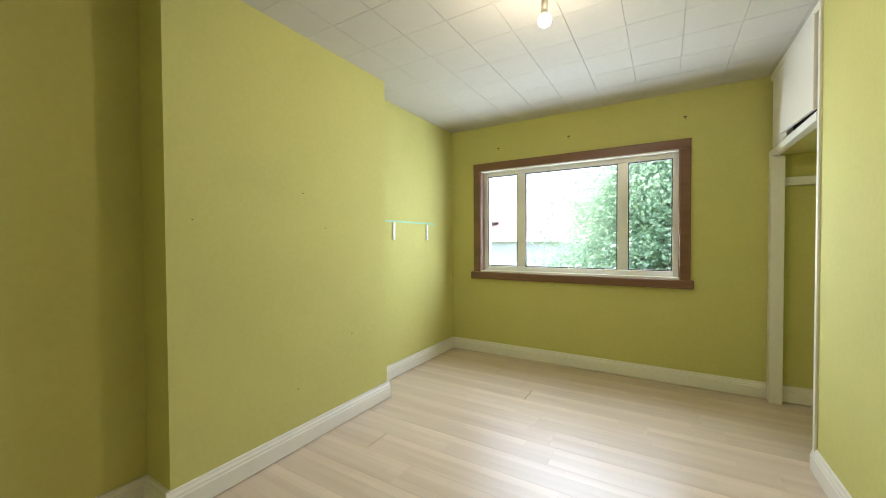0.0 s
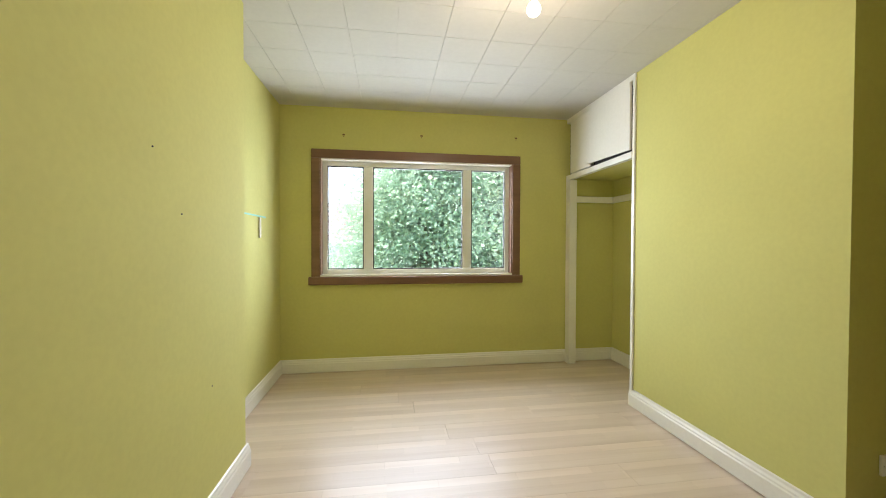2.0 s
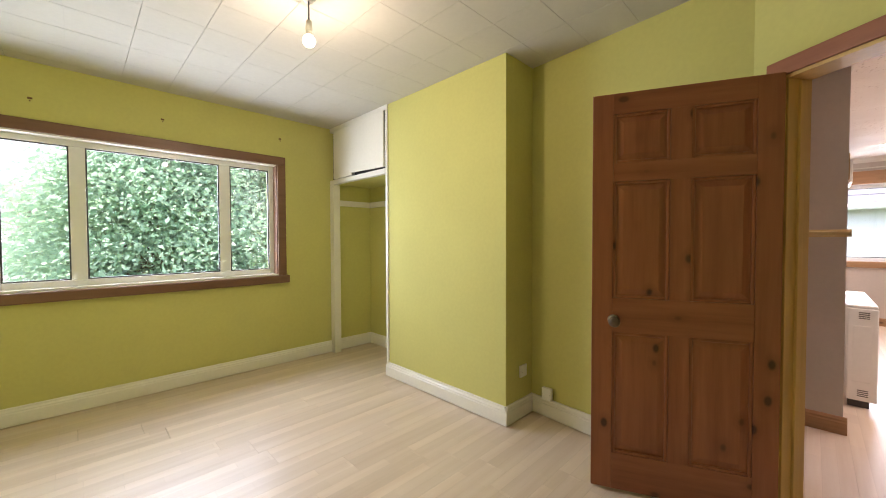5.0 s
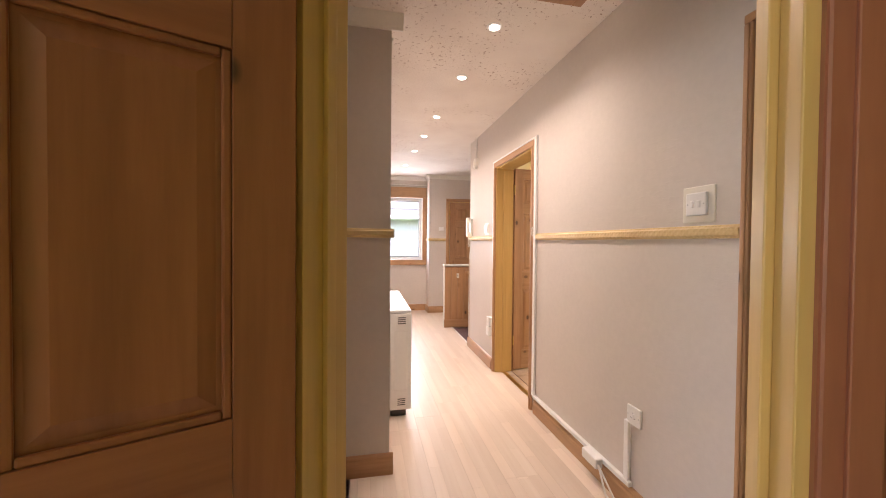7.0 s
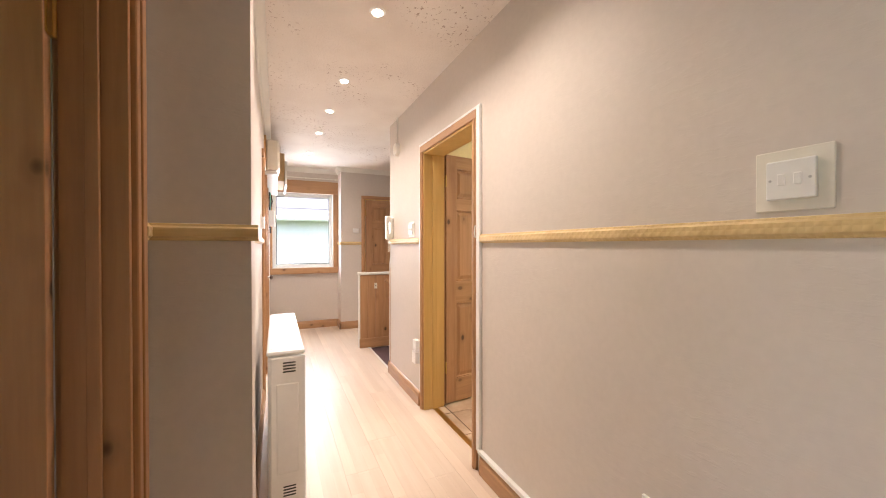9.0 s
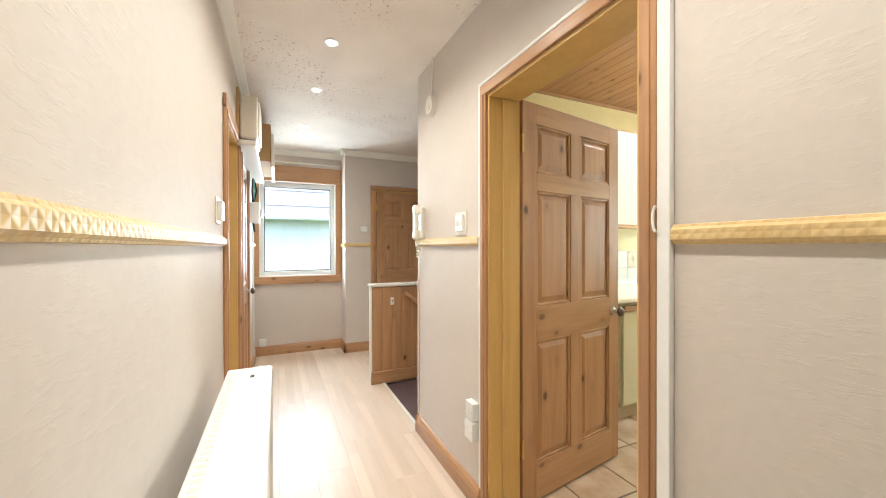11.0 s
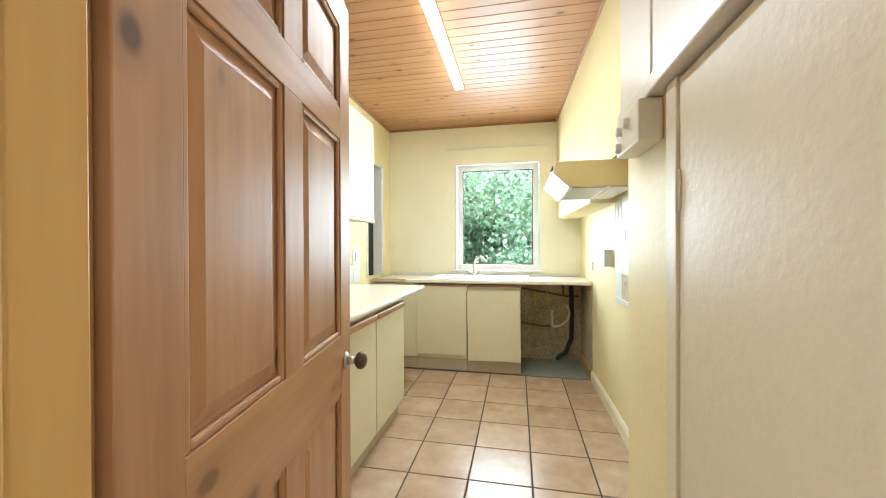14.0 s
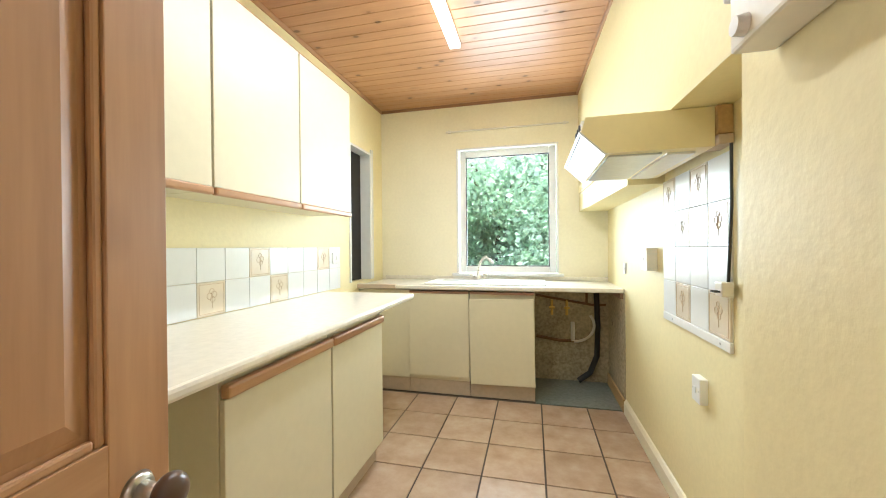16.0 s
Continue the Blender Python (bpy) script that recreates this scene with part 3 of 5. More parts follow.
def hall_surround():
    ob = tagged(new("window_surround"), "brown pine architrave and sill round the hall window", "window trim", kind="structure")
    y0, y1, z0, z1 = -1.08, -0.20, 0.93, 2.07
    for a, b in ((y0 - 0.085, y0 + 0.004), (y1 - 0.004, y1 + 0.048)):
        part("side_board", one(6.982, 6.999, a, b, z0, z1, 0.003), PINE_V, ob)
        part("reveal_board", one(7.0, 7.09, *((y0 - 0.001, y0 + 0.012) if a < y0 else (y1 - 0.012, y1 + 0.001)), z0, z1), WHITE, ob)
    part("head_board", one(6.98, 6.999, y0 - 0.067, y1 + 0.048, z1 + 0.001, z1 + 0.19, 0.003), PINE_HY, ob)
    part("sill", one(6.96, 6.999, y0 - 0.067, y1 + 0.048, z0 - 0.09, z0 - 0.001, 0.006), PINE_HY, ob)
    part("sill_top", one(7.0, 7.09, y0, y1, z0 - 0.006, z0 + 0.006), WHITE, ob)
    return ob


hall_surround()


def curtain_track(a, b, label):
    ob = thing("curtain_track", label, "curtain track")
    part("rail", tube((a, b), 0.009, 8), WHITE, ob)
    for k in (0.03, 0.5, 0.97):
        p = Vector(a).lerp(Vector(b), k)
        part("bracket", one(p.x - 0.012, p.x + 0.012, p.y - 0.012, p.y + 0.012, p.z - 0.012, p.z + 0.012), WHITE, ob)
    return ob


curtain_track((6.965, -0.20, 2.30), (6.965, -1.14, 2.30), "white plastic curtain track above the hall window")
curtain_track((4.05, KS + 0.012, 2.36), (2.90, KS + 0.012, 2.36), "thin cream curtain track above the kitchen window")


def kitchen_sill():
    ob = tagged(new("window_surround"), "white painted reveal and sill of the kitchen window", "window trim", kind="structure")
    x0, x1, z0, z1 = 2.99, 3.95, 0.96, 2.19
    for a, b in ((x0, x0 + 0.018), (x1 - 0.018, x1)):
        part("reveal_board", one(a, b, KS - 0.06, KS + 0.012, z0, z1, 0.003), UPVC, ob)
    part("reveal_head", one(x0 + 0.018, x1 - 0.018, KS - 0.06, KS + 0.012, z1 - 0.018, z1, 0.003), UPVC, ob)
    part("sill", one(x0 - 0.04, x1 + 0.04, KS - 0.06, KS + 0.05, z0 - 0.012, z0 + 0.014, 0.005), UPVC, ob)
    return ob


kitchen_sill()

# ---- doors and frames ----
door_frame("door_1", diag(0), diag(DL), 0.12, 0.13, 0.853, 1.985, "varnished pine frame of the bedroom doorway", up=STAIN_V, across=STAIN_H)
six_panel_door("stained pine six panel bedroom door standing wide open", pose(0.945, 0.075, 0.008, 0, 0, 114.5), 0.765, 1.975, 0.036, (-1, 1), inset=0.10, high=0.86, up=STAIN_V, across=STAIN_H)
m_k, _ = run_matrix((4.56, -1.29), (-0.4, -1.29))
door_frame("door_2", (4.56, -1.29), (-0.4, -1.29), 0.16, 4.56 - KX1, 4.56 - KX0, 1.99, "varnished pine frame of the kitchen doorway", 0.05)
six_panel_door("honey pine six panel kitchen door open into the kitchen", pose(KX1 - 0.020, -1.474, 0.008, 0, 0, -80.0), 0.82, 1.975, 0.036)
door_frame("door_3", (4.56, -1.29), (-0.4, -1.29), 0.16, 4.56 - 1.225, 4.56 - 0.445, 1.99, "varnished pine frame at the end of the hall", 0.03)
six_panel_door("dark stained pine six panel door ajar at the hall end", pose(1.198, -1.48, 0.008, 0, 0, -118), 0.73, 1.975, 0.036, (1,), 1, up=STAIN_V, across=STAIN_H)
door_frame("door_4", (1.08, 0.07), (2.25, 0.07), 0.12, 0.36, 1.05, 1.99, "varnished pine frame of an open side doorway", jamb=PINE_V)
six_panel_door("pine six panel door standing open into a side room", pose(2.10, 0.20, 0.008, 0, 0, 95), 0.66, 1.975, 0.036, (1,))
door_frame("door_5", (2.44, -0.15), (7.0, -0.15), 0.12, 1.92, 2.58, 1.99, "varnished pine frame of an open hall doorway")
six_panel_door("pine six panel door open into a side room", pose(4.985, -0.02, 0.008, 0, 0, 80), 0.62, 1.975, 0.036, (1,))
door_frame("door_6", (2.44, -0.15), (7.0, -0.15), 0.12, 2.80, 3.46, 1.99, "varnished pine frame of a closed hall door")
six_panel_door("closed pine six panel door with a lever knob", pose(5.264, -0.152, 0.008), 0.61, 1.96, 0.036, (-1,))
door_frame("door_7", (6.72, -1.15), (6.72, -3.0), 0.02, 0.35, 1.12, 2.0, "pine frame of the far hall door", 0.05, False)
six_panel_door("closed pine six panel door at the end of the hall", pose(6.684, -1.525, 0.012, 0, 0, -90), 0.725, 1.96, 0.034, (-1,))
# rooms beyond the open doors
wall("wall_side_room_a", (1.28, 1.06), (2.44, 1.06), 0.1, HH + 0.1, HALLW, HARL, "plain wall of a side room with a window opening", [(0.25, 0.95, 0.95, 2.1)])
wall("wall_side_room_b", (4.2, 0.95), (5.2, 0.95), 0.1, HH + 0.1, HALLW, HARL, "plain wall of a side room with a window opening", [(0.2, 0.85, 0.95, 2.1)])
setting("wall_side_room_c", one(4.16, 4.2, -0.03, 0.95, -0.05, HH + 0.1), HALLW, "plain wall of a side room", "wall")
setting("wall_side_room_d", one(5.2, 5.24, -0.03, 0.95, -0.05, HH + 0.1), HALLW, "plain wall of a side room", "wall")
setting("wall_side_room_e", one(1.24, 1.28, 0.19, 1.06, -0.05, HH + 0.1), HALLW, "plain wall of a side room", "wall")
setting("wall_side_room_f", one(2.40, 2.44, 0.19, 1.06, -0.05, HH + 0.1), HALLW, "plain wall of a side room", "wall")
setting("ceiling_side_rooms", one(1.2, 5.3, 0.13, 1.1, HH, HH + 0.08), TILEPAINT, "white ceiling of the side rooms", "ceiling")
setting("floor_side_rooms", one(1.2, 5.3, 0.2, 1.1, -0.12, -0.002), LAMH, "laminate floor of the side rooms", "floor")
# store walls and ceiling are coloured near-black to give the room's darkness
setting("wall_store", one(-0.4, 1.6, -2.45, -2.40, -0.05, HH + 0.1), SHADE, "wall of an unlit room, its shade painted near-black", "wall")
setting("wall_store_side", one(-0.45, -0.4, -2.45, -1.0, -0.05, HH + 0.1), SHADE, "wall of an unlit room, its shade painted near-black", "wall")
setting("wall_store_east", one(1.6, 1.65, -2.45, -1.41, -0.05, HH + 0.1), SHADE, "wall of an unlit room, its shade painted near-black", "wall")
setting("ceiling_store", one(-0.45, 1.65, -2.45, -1.35, HH, HH + 0.08), SHADE, "ceiling of an unlit room, its shade painted near-black", "ceiling")
setting("floor_store", one(-0.45, 1.65, -2.45, -1.44, -0.12, -0.002), CARPET, "dark carpet of an unlit room", "floor")

# ---- skirtings and rails ----
profile_run("baseboard_window", (-2.04, 3.82), (0.82, 3.82), SKIRT, WHITE, "white gloss skirting under the window", "skirting")
profile_run("baseboard_alcove", (0.86, 3.82), (1.32, 3.82), SKIRT, WHITE, "white gloss skirting in the alcove", "skirting")
profile_run("baseboard_alcove_back", (1.32, 3.82), (1.32, 2.77), SKIRT, WHITE, "white gloss skirting in the alcove", "skirting")
profile_run("baseboard_west_far", (-2.04, 2.33), (-2.04, 3.82), SKIRT, WHITE, "white gloss skirting in the recess", "skirting")
profile_run("baseboard_chimney_side", (-1.805, 2.33), (-2.04, 2.33), SKIRT, WHITE, "white gloss skirting of the chimney breast", "skirting")
profile_run("baseboard_chimney", (-1.805, 0.80), (-1.805, 2.35), SKIRT, WHITE, "white gloss skirting of the chimney breast", "skirting")
profile_run("baseboard_chimney_near", (-2.04, 0.82), (-1.805, 0.82), SKIRT, WHITE, "white gloss skirting of the chimney breast", "skirting")
profile_run("baseboard_west_near", (-2.04, -1.0), (-2.04, 0.82), SKIRT, WHITE, "white gloss skirting in the near recess", "skirting")
profile_run("baseboard_pier", (0.80, 2.77), (0.80, 1.41), SKIRT, WHITE, "white gloss skirting of the pier", "skirting")
profile_run("baseboard_pier_side", (0.78, 1.43), (1.13, 1.43), SKIRT, WHITE, "white gloss skirting of the pier", "skirting")
profile_run("baseboard_east", (1.13, 1.43), (1.022, 0.2), SKIRT, WHITE, "white gloss skirting beside the door", "skirting")
profile_run("baseboard_diagonal", diag(0.92), diag(DL), SKIRT, WHITE, "white gloss skirting beside the door", "skirting")
hs = ((4.58 - KX1 - 0.066, 4.58 - KX0 + 0.080), (4.58 - 1.225 - 0.025, 4.58 - 0.445 + 0.025))
hn = ((1.92 - 0.065, 2.58 + 0.065), (2.80 - 0.065, 3.46 + 0.065))
for nm, prof, mt, word in (("baseboard", PSKIRT, PINE_H, "varnished pine skirting in the hall"), ("trim", DADO, RAILW, "pale pine dado rail with embossed pattern")):
    cat = "skirting" if nm == "baseboard" else "dado rail"
    profile_run(nm + "_hall_south", (4.58, -1.29), (-0.4, -1.29), prof, mt, word, cat, hs)
    profile_run(nm + "_hall_north", (2.44, -0.15), (7.0, -0.15), prof, mt, word, cat, hn)
    profile_run(nm + "_hall_pier", (2.25, 0.07), (2.25, -0.205), prof, PINE_HY if nm == "baseboard" else RAILW, word, cat)
    profile_run(nm + "_hall_nook", (1.10, 0.07), (2.25, 0.07), prof, mt, word, cat, ((0.275, 1.095),))
    profile_run(nm + "_hall_return", (7.0, -1.15), (6.70, -1.15), prof, mt, word, cat)
    profile_run(nm + "_hall_far", (6.72, -1.13), (6.72, -3.0), prof, PINE_HY if nm == "baseboard" else RAILW, word, cat, ((0.325, 1.19),))
    profile_run(nm + "_hall_stub", (4.56, -1.42), (4.56, -1.27), prof, PINE_HY if nm == "baseboard" else RAILW, word, cat)
profile_run("baseboard_hall_end", (7.0, -0.15), (7.0, -1.15), PSKIRT, PINE_HY, "varnished pine skirting under the hall window", "skirting")
for nm, a, b in (("end", (7.0, -0.15), (7.0, -1.15)), ("return", (7.0, -1.15), (6.66, -1.15)), ("far", (6.72, -1.09), (6.72, -3.0)), ("pier", (2.25, 0.07), (2.25, -0.245)), ("north", (2.44, -0.15), (7.0, -0.15))):
    profile_run("cornice_hall_" + nm, a, b, COVE, WHITE, "painted coved cornice of the hall", "cornice")
KSK = ((0.0, 0.0), (0.018, 0.0), (0.018, 0.08), (0.008, 0.10), (0.0, 0.105))
profile_run("baseboard_kitchen", (KW, -4.76), (KW, -2.63), KSK, CREAMPALE, "cream painted kitchen skirting", "skirting")
KCOV = ((0.0, KH - 0.035), (0.012, KH - 0.035), (0.016, KH - 0.01), (0.0, KH - 0.009))
profile_run("trim_ceiling_south", (KE, KS), (2.815, KS), KCOV, TRIMW, "pine edge bead of the kitchen ceiling", "trim")
profile_run("trim_ceiling_east", (KE, -1.41), (KE, KS), KCOV, PINE_HY, "pine edge bead of the kitchen ceiling", "trim")
profile_run("trim_ceiling_west", (2.815, KS), (2.735, -2.63), KCOV, PINE_HY, "pine edge bead of the kitchen ceiling", "trim")

# white plastic trunking round the kitchen doorway and along the skirting
tr = thing("cable_trunking", "white plastic cable trunking round the kitchen doorway", "trunking")
part("upright", one(KX0 - 0.079, KX0 - 0.044, -1.29, -1.272, 0.12, 2.034, 0.003), WHITEPL, tr)
part("upright", one(KX1 + 0.044, KX1 + 0.064, -1.29, -1.276, 0.12, 2.034, 0.003), WHITEPL, tr)
part("top_run", one(KX0 - 0.079, KX1 + 0.064, -1.29, -1.276, 2.035, 2.05, 0.003), WHITEPL, tr)
part("cable_loop", tube([(KX0 - 0.047 + 0.008 * math.sin(a), -1.266, 1.345 + 0.032 * math.cos(a)) for a in (i * 0.32 for i in range(11))], 0.0035), WHITE, tr, "loop of white cable")
tr = thing("cable_trunking", "white plastic trunking running along the hall skirting to a socket", "trunking")
part("run", one(1.74, KX0 - 0.07, -1.29, -1.266, 0.113, 0.135, 0.003), WHITEPL, tr)
part("riser", one(1.755, 1.785, -1.29, -1.272, 0.136, 0.42, 0.003), WHITEPL, tr)


# ---- bedroom things ----
def alcove_cupboard():
    ob = thing("alcove_cupboard", "white painted alcove cupboard with a warped top door", "cupboard")
    part("post", one(0.785, 0.865, 3.735, 3.818, 0.0, 1.885, 0.004), WHITE, ob)
    part("jamb_strip", one(0.788, 0.835, 2.742, 2.772, 0.0, BH - 0.002, 0.003), WHITE, ob)
    part("lintel", one(0.785, 0.835, 2.773, 3.818, 1.886, 1.935, 0.004), WHITE, ob)
    part("shelf_board", one(0.836, 1.318, 2.772, 3.818, 1.90, 1.925), GREEN, ob, "green painted underside")
    part("top_strip", one(0.79, 0.83, 2.773, 3.818, 2.47, BH - 0.002, 0.002), WHITE, ob)
    part("side_panel", one(0.79, 0.825, 3.36, 3.74, 1.945, 2.465, 0.003), WHITE, ob)
    bm = one(0.775, 0.794, 2.785, 3.36, 1.95, 2.46, 0.003)
    for v in bm.verts:
        k = (v.co.y - 2.785) / 0.6
        v.co.x -= 0.02 * k * (2.46 - v.co.z) / 0.5
        v.co.z += 0.012 * k
    part("door", bm, WHITE, ob, "warped white door ajar at its foot")
    # near-black sheet close behind the door, painting the shade inside the cupboard
    part("back_panel", one(0.83, 0.84, 2.772, 3.818, 1.937, 2.46), SHADE, ob)
    part("batten", one(0.866, 1.318, 3.795, 3.818, 1.66, 1.725, 0.003), WHITE, ob)
    part("batten", one(1.296, 1.318, 2.772, 3.794, 1.66, 1.725, 0.003), WHITE, ob)
    return ob


alcove_cupboard()


def pendant():
    ob = thing("pendant_lamp", "bare lit bulb on a short ceiling flex", "lamp", pose(-0.39, 1.80, 0))
    p = (-0.39, 1.80)
    part("ceiling_rose", cyl(bmesh.new(), (*p, BH - 0.035), (*p, BH - 0.007), 0.025, 0.045, 20), WHITEPL, ob, smooth=True)
    part("flex", tube(((*p, BH - 0.03), (*p, 2.385)), 0.004), GREY, ob)
    part("lamp_holder", cyl(bmesh.new(), (*p, 2.33), (*p, 2.385), 0.019, 0.014, 16), PLASTIC, ob, smooth=True)
    bm = ball(bmesh.new(), (*p, 2.285), 0.031)
    b = part("bulb", bm, BULBGLOW, ob, "glowing round bulb", True)
    b.visible_shadow = False
    part("bulb_base", cyl(bmesh.new(), (*p, 2.300), (*p, 2.333), 0.021, 0.015, 18), PLASTIC, ob, "opaque white bulb base", True)
    lamp("bulb_light", "POINT", pose(p[0], p[1], 2.275), BULB, (1, 0.83, 0.58), radius=0.022)


pendant()


def plate(name, c, n, w, h, label, category, rockers=1, depth=0.012, pins=0, backing=0.0):
    """A wall plate at c facing n (a unit axis), upright."""
    a = math.atan2(n[1], n[0]) + math.pi / 2
    ob = thing(name, label, category, Matrix.Translation(c) @ Matrix.Rotation(a, 4, "Z"))
    y = 0.0
    if backing:
        part("backing_plate", one(-w / 2 - backing, w / 2 + backing, -0.006, 0.0, -h / 2 - backing, h / 2 + backing, 0.002), PLASTIC, ob, "clear cream surround", local=True)
        y = -0.006
    part("face", one(-w / 2, w / 2, y - depth, y, -h / 2, h / 2, 0.003), WHITEPL, ob, local=True)
    for i in range(rockers):
        x = (i - (rockers - 1) / 2) * 0.028
        part("rocker", one(x - 0.007, x + 0.007, y - depth - 0.004, y - depth + 0.001, -0.013, 0.013, 0.002), WHITEPL, ob, local=True)
    for i in range(pins):
        x = -0.014 + (i % 3) * 0.011
        part("pin_slot", one(x - 0.003, x + 0.003, y - depth - 0.0006, y - depth + 0.002, (-0.012, 0.006, -0.012)[i % 3], (-0.008, 0.014, -0.008)[i % 3]), GREY, ob, local=True)
    for x in (-w * 0.4, w * 0.4):
        part("screw", cyl(bmesh.new(), (x, y - depth - 0.001, 0), (x, y - depth + 0.001, 0), 0.003, n=8), STEEL, ob, local=True)
    return ob


plate("wall_socket", (1.0, 1.428, 0.33), (0, -1), 0.085, 0.085, "white single socket low on the green return", "socket", 1, pins=3)
plate("junction_box", (1.085, 1.27, 0.185), (-1, 0), 0.07, 0.085, "white aerial box just above the skirting", "socket", 0, 0.03)


def shelf_brackets():
    for y in (2.72, 3.27):
        ob = thing("shelf_bracket", "white painted shelf bracket on the green wall", "bracket", pose(-2.04, y, 0), "shelf brackets")
        part("upright", one(-2.038, -2.028, y - 0.016, y + 0.016, 1.27, 1.43, 0.003), WHITE, ob)
        for z in (1.30, 1.36):
            part("screw", cyl(bmesh.new(), (-2.029, y, z), (-2.026, y, z), 0.004, n=8), STEEL, ob)
    ob = thing("tape_strip", "strip of turquoise paint along a removed shelf", "paint mark")
    part("strip", one(-2.039, -2.0375, 2.45, 3.42, 1.434, 1.446), TEAL, ob)


shelf_brackets()
for x, z in ((-1.46, 2.26), (-0.72, 2.28), (0.24, 2.30)):
    ob = thing("curtain_screw", "rusty screw fixed in the wall above the window", "screw", pose(x, 3.82, z), "curtain screws")
    part("plug", one(-0.012, 0.012, -0.004, 0.0, -0.006, 0.008, 0.001), COPPER, ob, local=True)
    part("shank", cyl(bmesh.new(), (0, -0.015, -0.02), (0, 0, -0.018), 0.004, n=8), COPPER, ob, local=True)
for y, z in ((0.93, 1.36), (1.55, 1.55), (1.72, 1.34), (1.50, 0.36), (1.95, 0.60)):
    ob = thing("nail", "small dark nail in the chimney breast", "nail", pose(-1.805, y, z), "nails")
    part("head", cyl(bmesh.new(), (-0.001, 0, 0), (0.003, 0, 0), 0.0032, n=8), GREY, ob, local=True)

# ---- hall things ----


def storage_heater():
    x0, x1, y0, y1, z0, z1 = 2.86, 3.90, -0.365, -0.215, 0.06, 0.775
    ob = thing("storage_heater", "white enamelled electric storage heater on short feet", "heater", pose(3.25, -0.26, 0))
    part("body", one(x0 + 0.012, x1 - 0.012, y0, y1, z0 + 0.01, z1 - 0.022, 0.02), WHITEPL, ob)
    part("top_cover", one(x0, x1, y0 - 0.012, y1 + 0.005, z1 - 0.024, z1, 0.010), WHITEPL, ob)
    for xa, xb in ((x0 - 0.004, x0 + 0.011), (x1 - 0.011, x1 + 0.004)):
        end = part("end_panel", one(xa, xb, y0 - 0.014, y1 - 0.01, z0, z1 - 0.026, 0.0072), WHITEPL, ob)
        for zz in (z1 - 0.10, z0 + 0.035):
            for i in range(4):
                x = xa if xa < 3 else xb
                part("vent_slot", one(x - 0.0015, x + 0.0015, y0 + 0.03, y0 + 0.085, zz + i * 0.014, zz + i * 0.014 + 0.006), GREY, end)
        part("rim", one(xa - 0.002, xb + 0.002, y0 + 0.015, y1 - 0.035, z0 + 0.14, z1 - 0.15, 0.006), WHITEPL, end)
    for x in (x0 + 0.06, x1 - 0.06):
        part("foot", one(x - 0.02, x + 0.02, y0 + 0.02, y1 - 0.02, 0.0, z0 + 0.012, 0.003), GREY, ob)
    for i in range(31):
        x = x0 + 0.05 + i * 0.03
        part("grille_slot", one(x, x + 0.016, y1 - 0.035, y1 - 0.012, z1 - 0.0005, z1 + 0.001), PLASTIC, ob)
    part("control", one(x1 - 0.14, x1 - 0.115, y0 + 0.05, y0 + 0.064, z1 - 0.001, z1 + 0.003, 0.001), GREY, ob)


storage_heater()


def spots():
    first = None
    for x in (2.2, 2.84, 3.70, 4.355, 5.055, 5.975):
        y = -0.745 + 0.026 * (x - 2.1)
        m = pose(x, y, HH)
        if first is None:
            first = thing("downlight", "lit recessed ceiling downlight with a white rim", "lamp", m, "hall downlights")
            bm = bmesh.new()
            cyl(bm, (0, 0, -0.006), (0, 0, 0.0), 0.036, 0.042, 24)
            part("rim", bm, WHITEPL, first, local=True)
            g = part("lens", cyl(bmesh.new(), (0, 0, -0.0085), (0, 0, -0.0062), 0.025, n=20), SPOTGLOW, first, "glowing lens", local=True)
        else:
            copy_thing(first, m)
        lamp("downlight_beam", "SPOT", pose(x, y, HH - 0.014), SPOT, (1, 0.84, 0.70), radius=0.03, cone=radians(150))


spots()


def hatch():
    ob = thing("loft_hatch", "brown framed loft hatch in the hall ceiling", "hatch", pose(1.55, -0.7, HH))
    for b in ((1.22, 1.90, -1.08, -1.03), (1.22, 1.90, -0.38, -0.33), (1.22, 1.27, -1.03, -0.38), (1.85, 1.90, -1.03, -0.38)):
        part("frame_board", one(*b, HH - 0.035, HH - 0.001, 0.004), PINE_H, ob)
    part("lid", one(1.272, 1.848, -1.028, -0.382, HH - 0.02, HH - 0.002), PLINTH, ob, "dull beige lid")


hatch()
plate("light_switch", (1.415, -1.29, 1.41), (0, 1), 0.086, 0.086, "white double light switch on a cream surround above the rail", "switch", 2, backing=0.025)
plate("light_switch", (3.91, -1.29, 1.40), (0, 1), 0.086, 0.086, "white double light switch beside the kitchen door", "switch", 2, backing=0.018)
plate("light_switch", (4.10, -0.15, 1.44), (0, -1), 0.086, 0.086, "white light switch beside a hall doorway", "switch", 1, 0.02, backing=0.015)
plate("wall_socket", (1.73, -1.29, 0.455), (0, 1), 0.086, 0.086, "white single switched socket fed by trunking", "socket", 1, pins=3)
plate("wall_socket", (3.765, -1.29, 0.47), (0, 1), 0.075, 0.085, "white switched fuse box on the hall wall", "socket", 1, 0.035)
plate("wall_socket", (3.765, -1.29, 0.375), (0, 1), 0.08, 0.09, "white blank junction box under the fuse box", "socket", 0, 0.04)
plate("door_chime", (6.72, -1.37, 1.50), (-1, 0), 0.085, 0.065, "small white thermostat beside the far door", "thermostat", 0, 0.025)
plate("light_switch", (6.87, -1.15, 1.46), (0, 1), 0.03, 0.08, "narrow white switch on the projecting wall", "switch", 0, 0.01)
plate("phone_socket", (6.98, -0.24, 0.16), (-1, 0), 0.075, 0.085, "white telephone socket above the skirting", "socket", 0, 0.03)


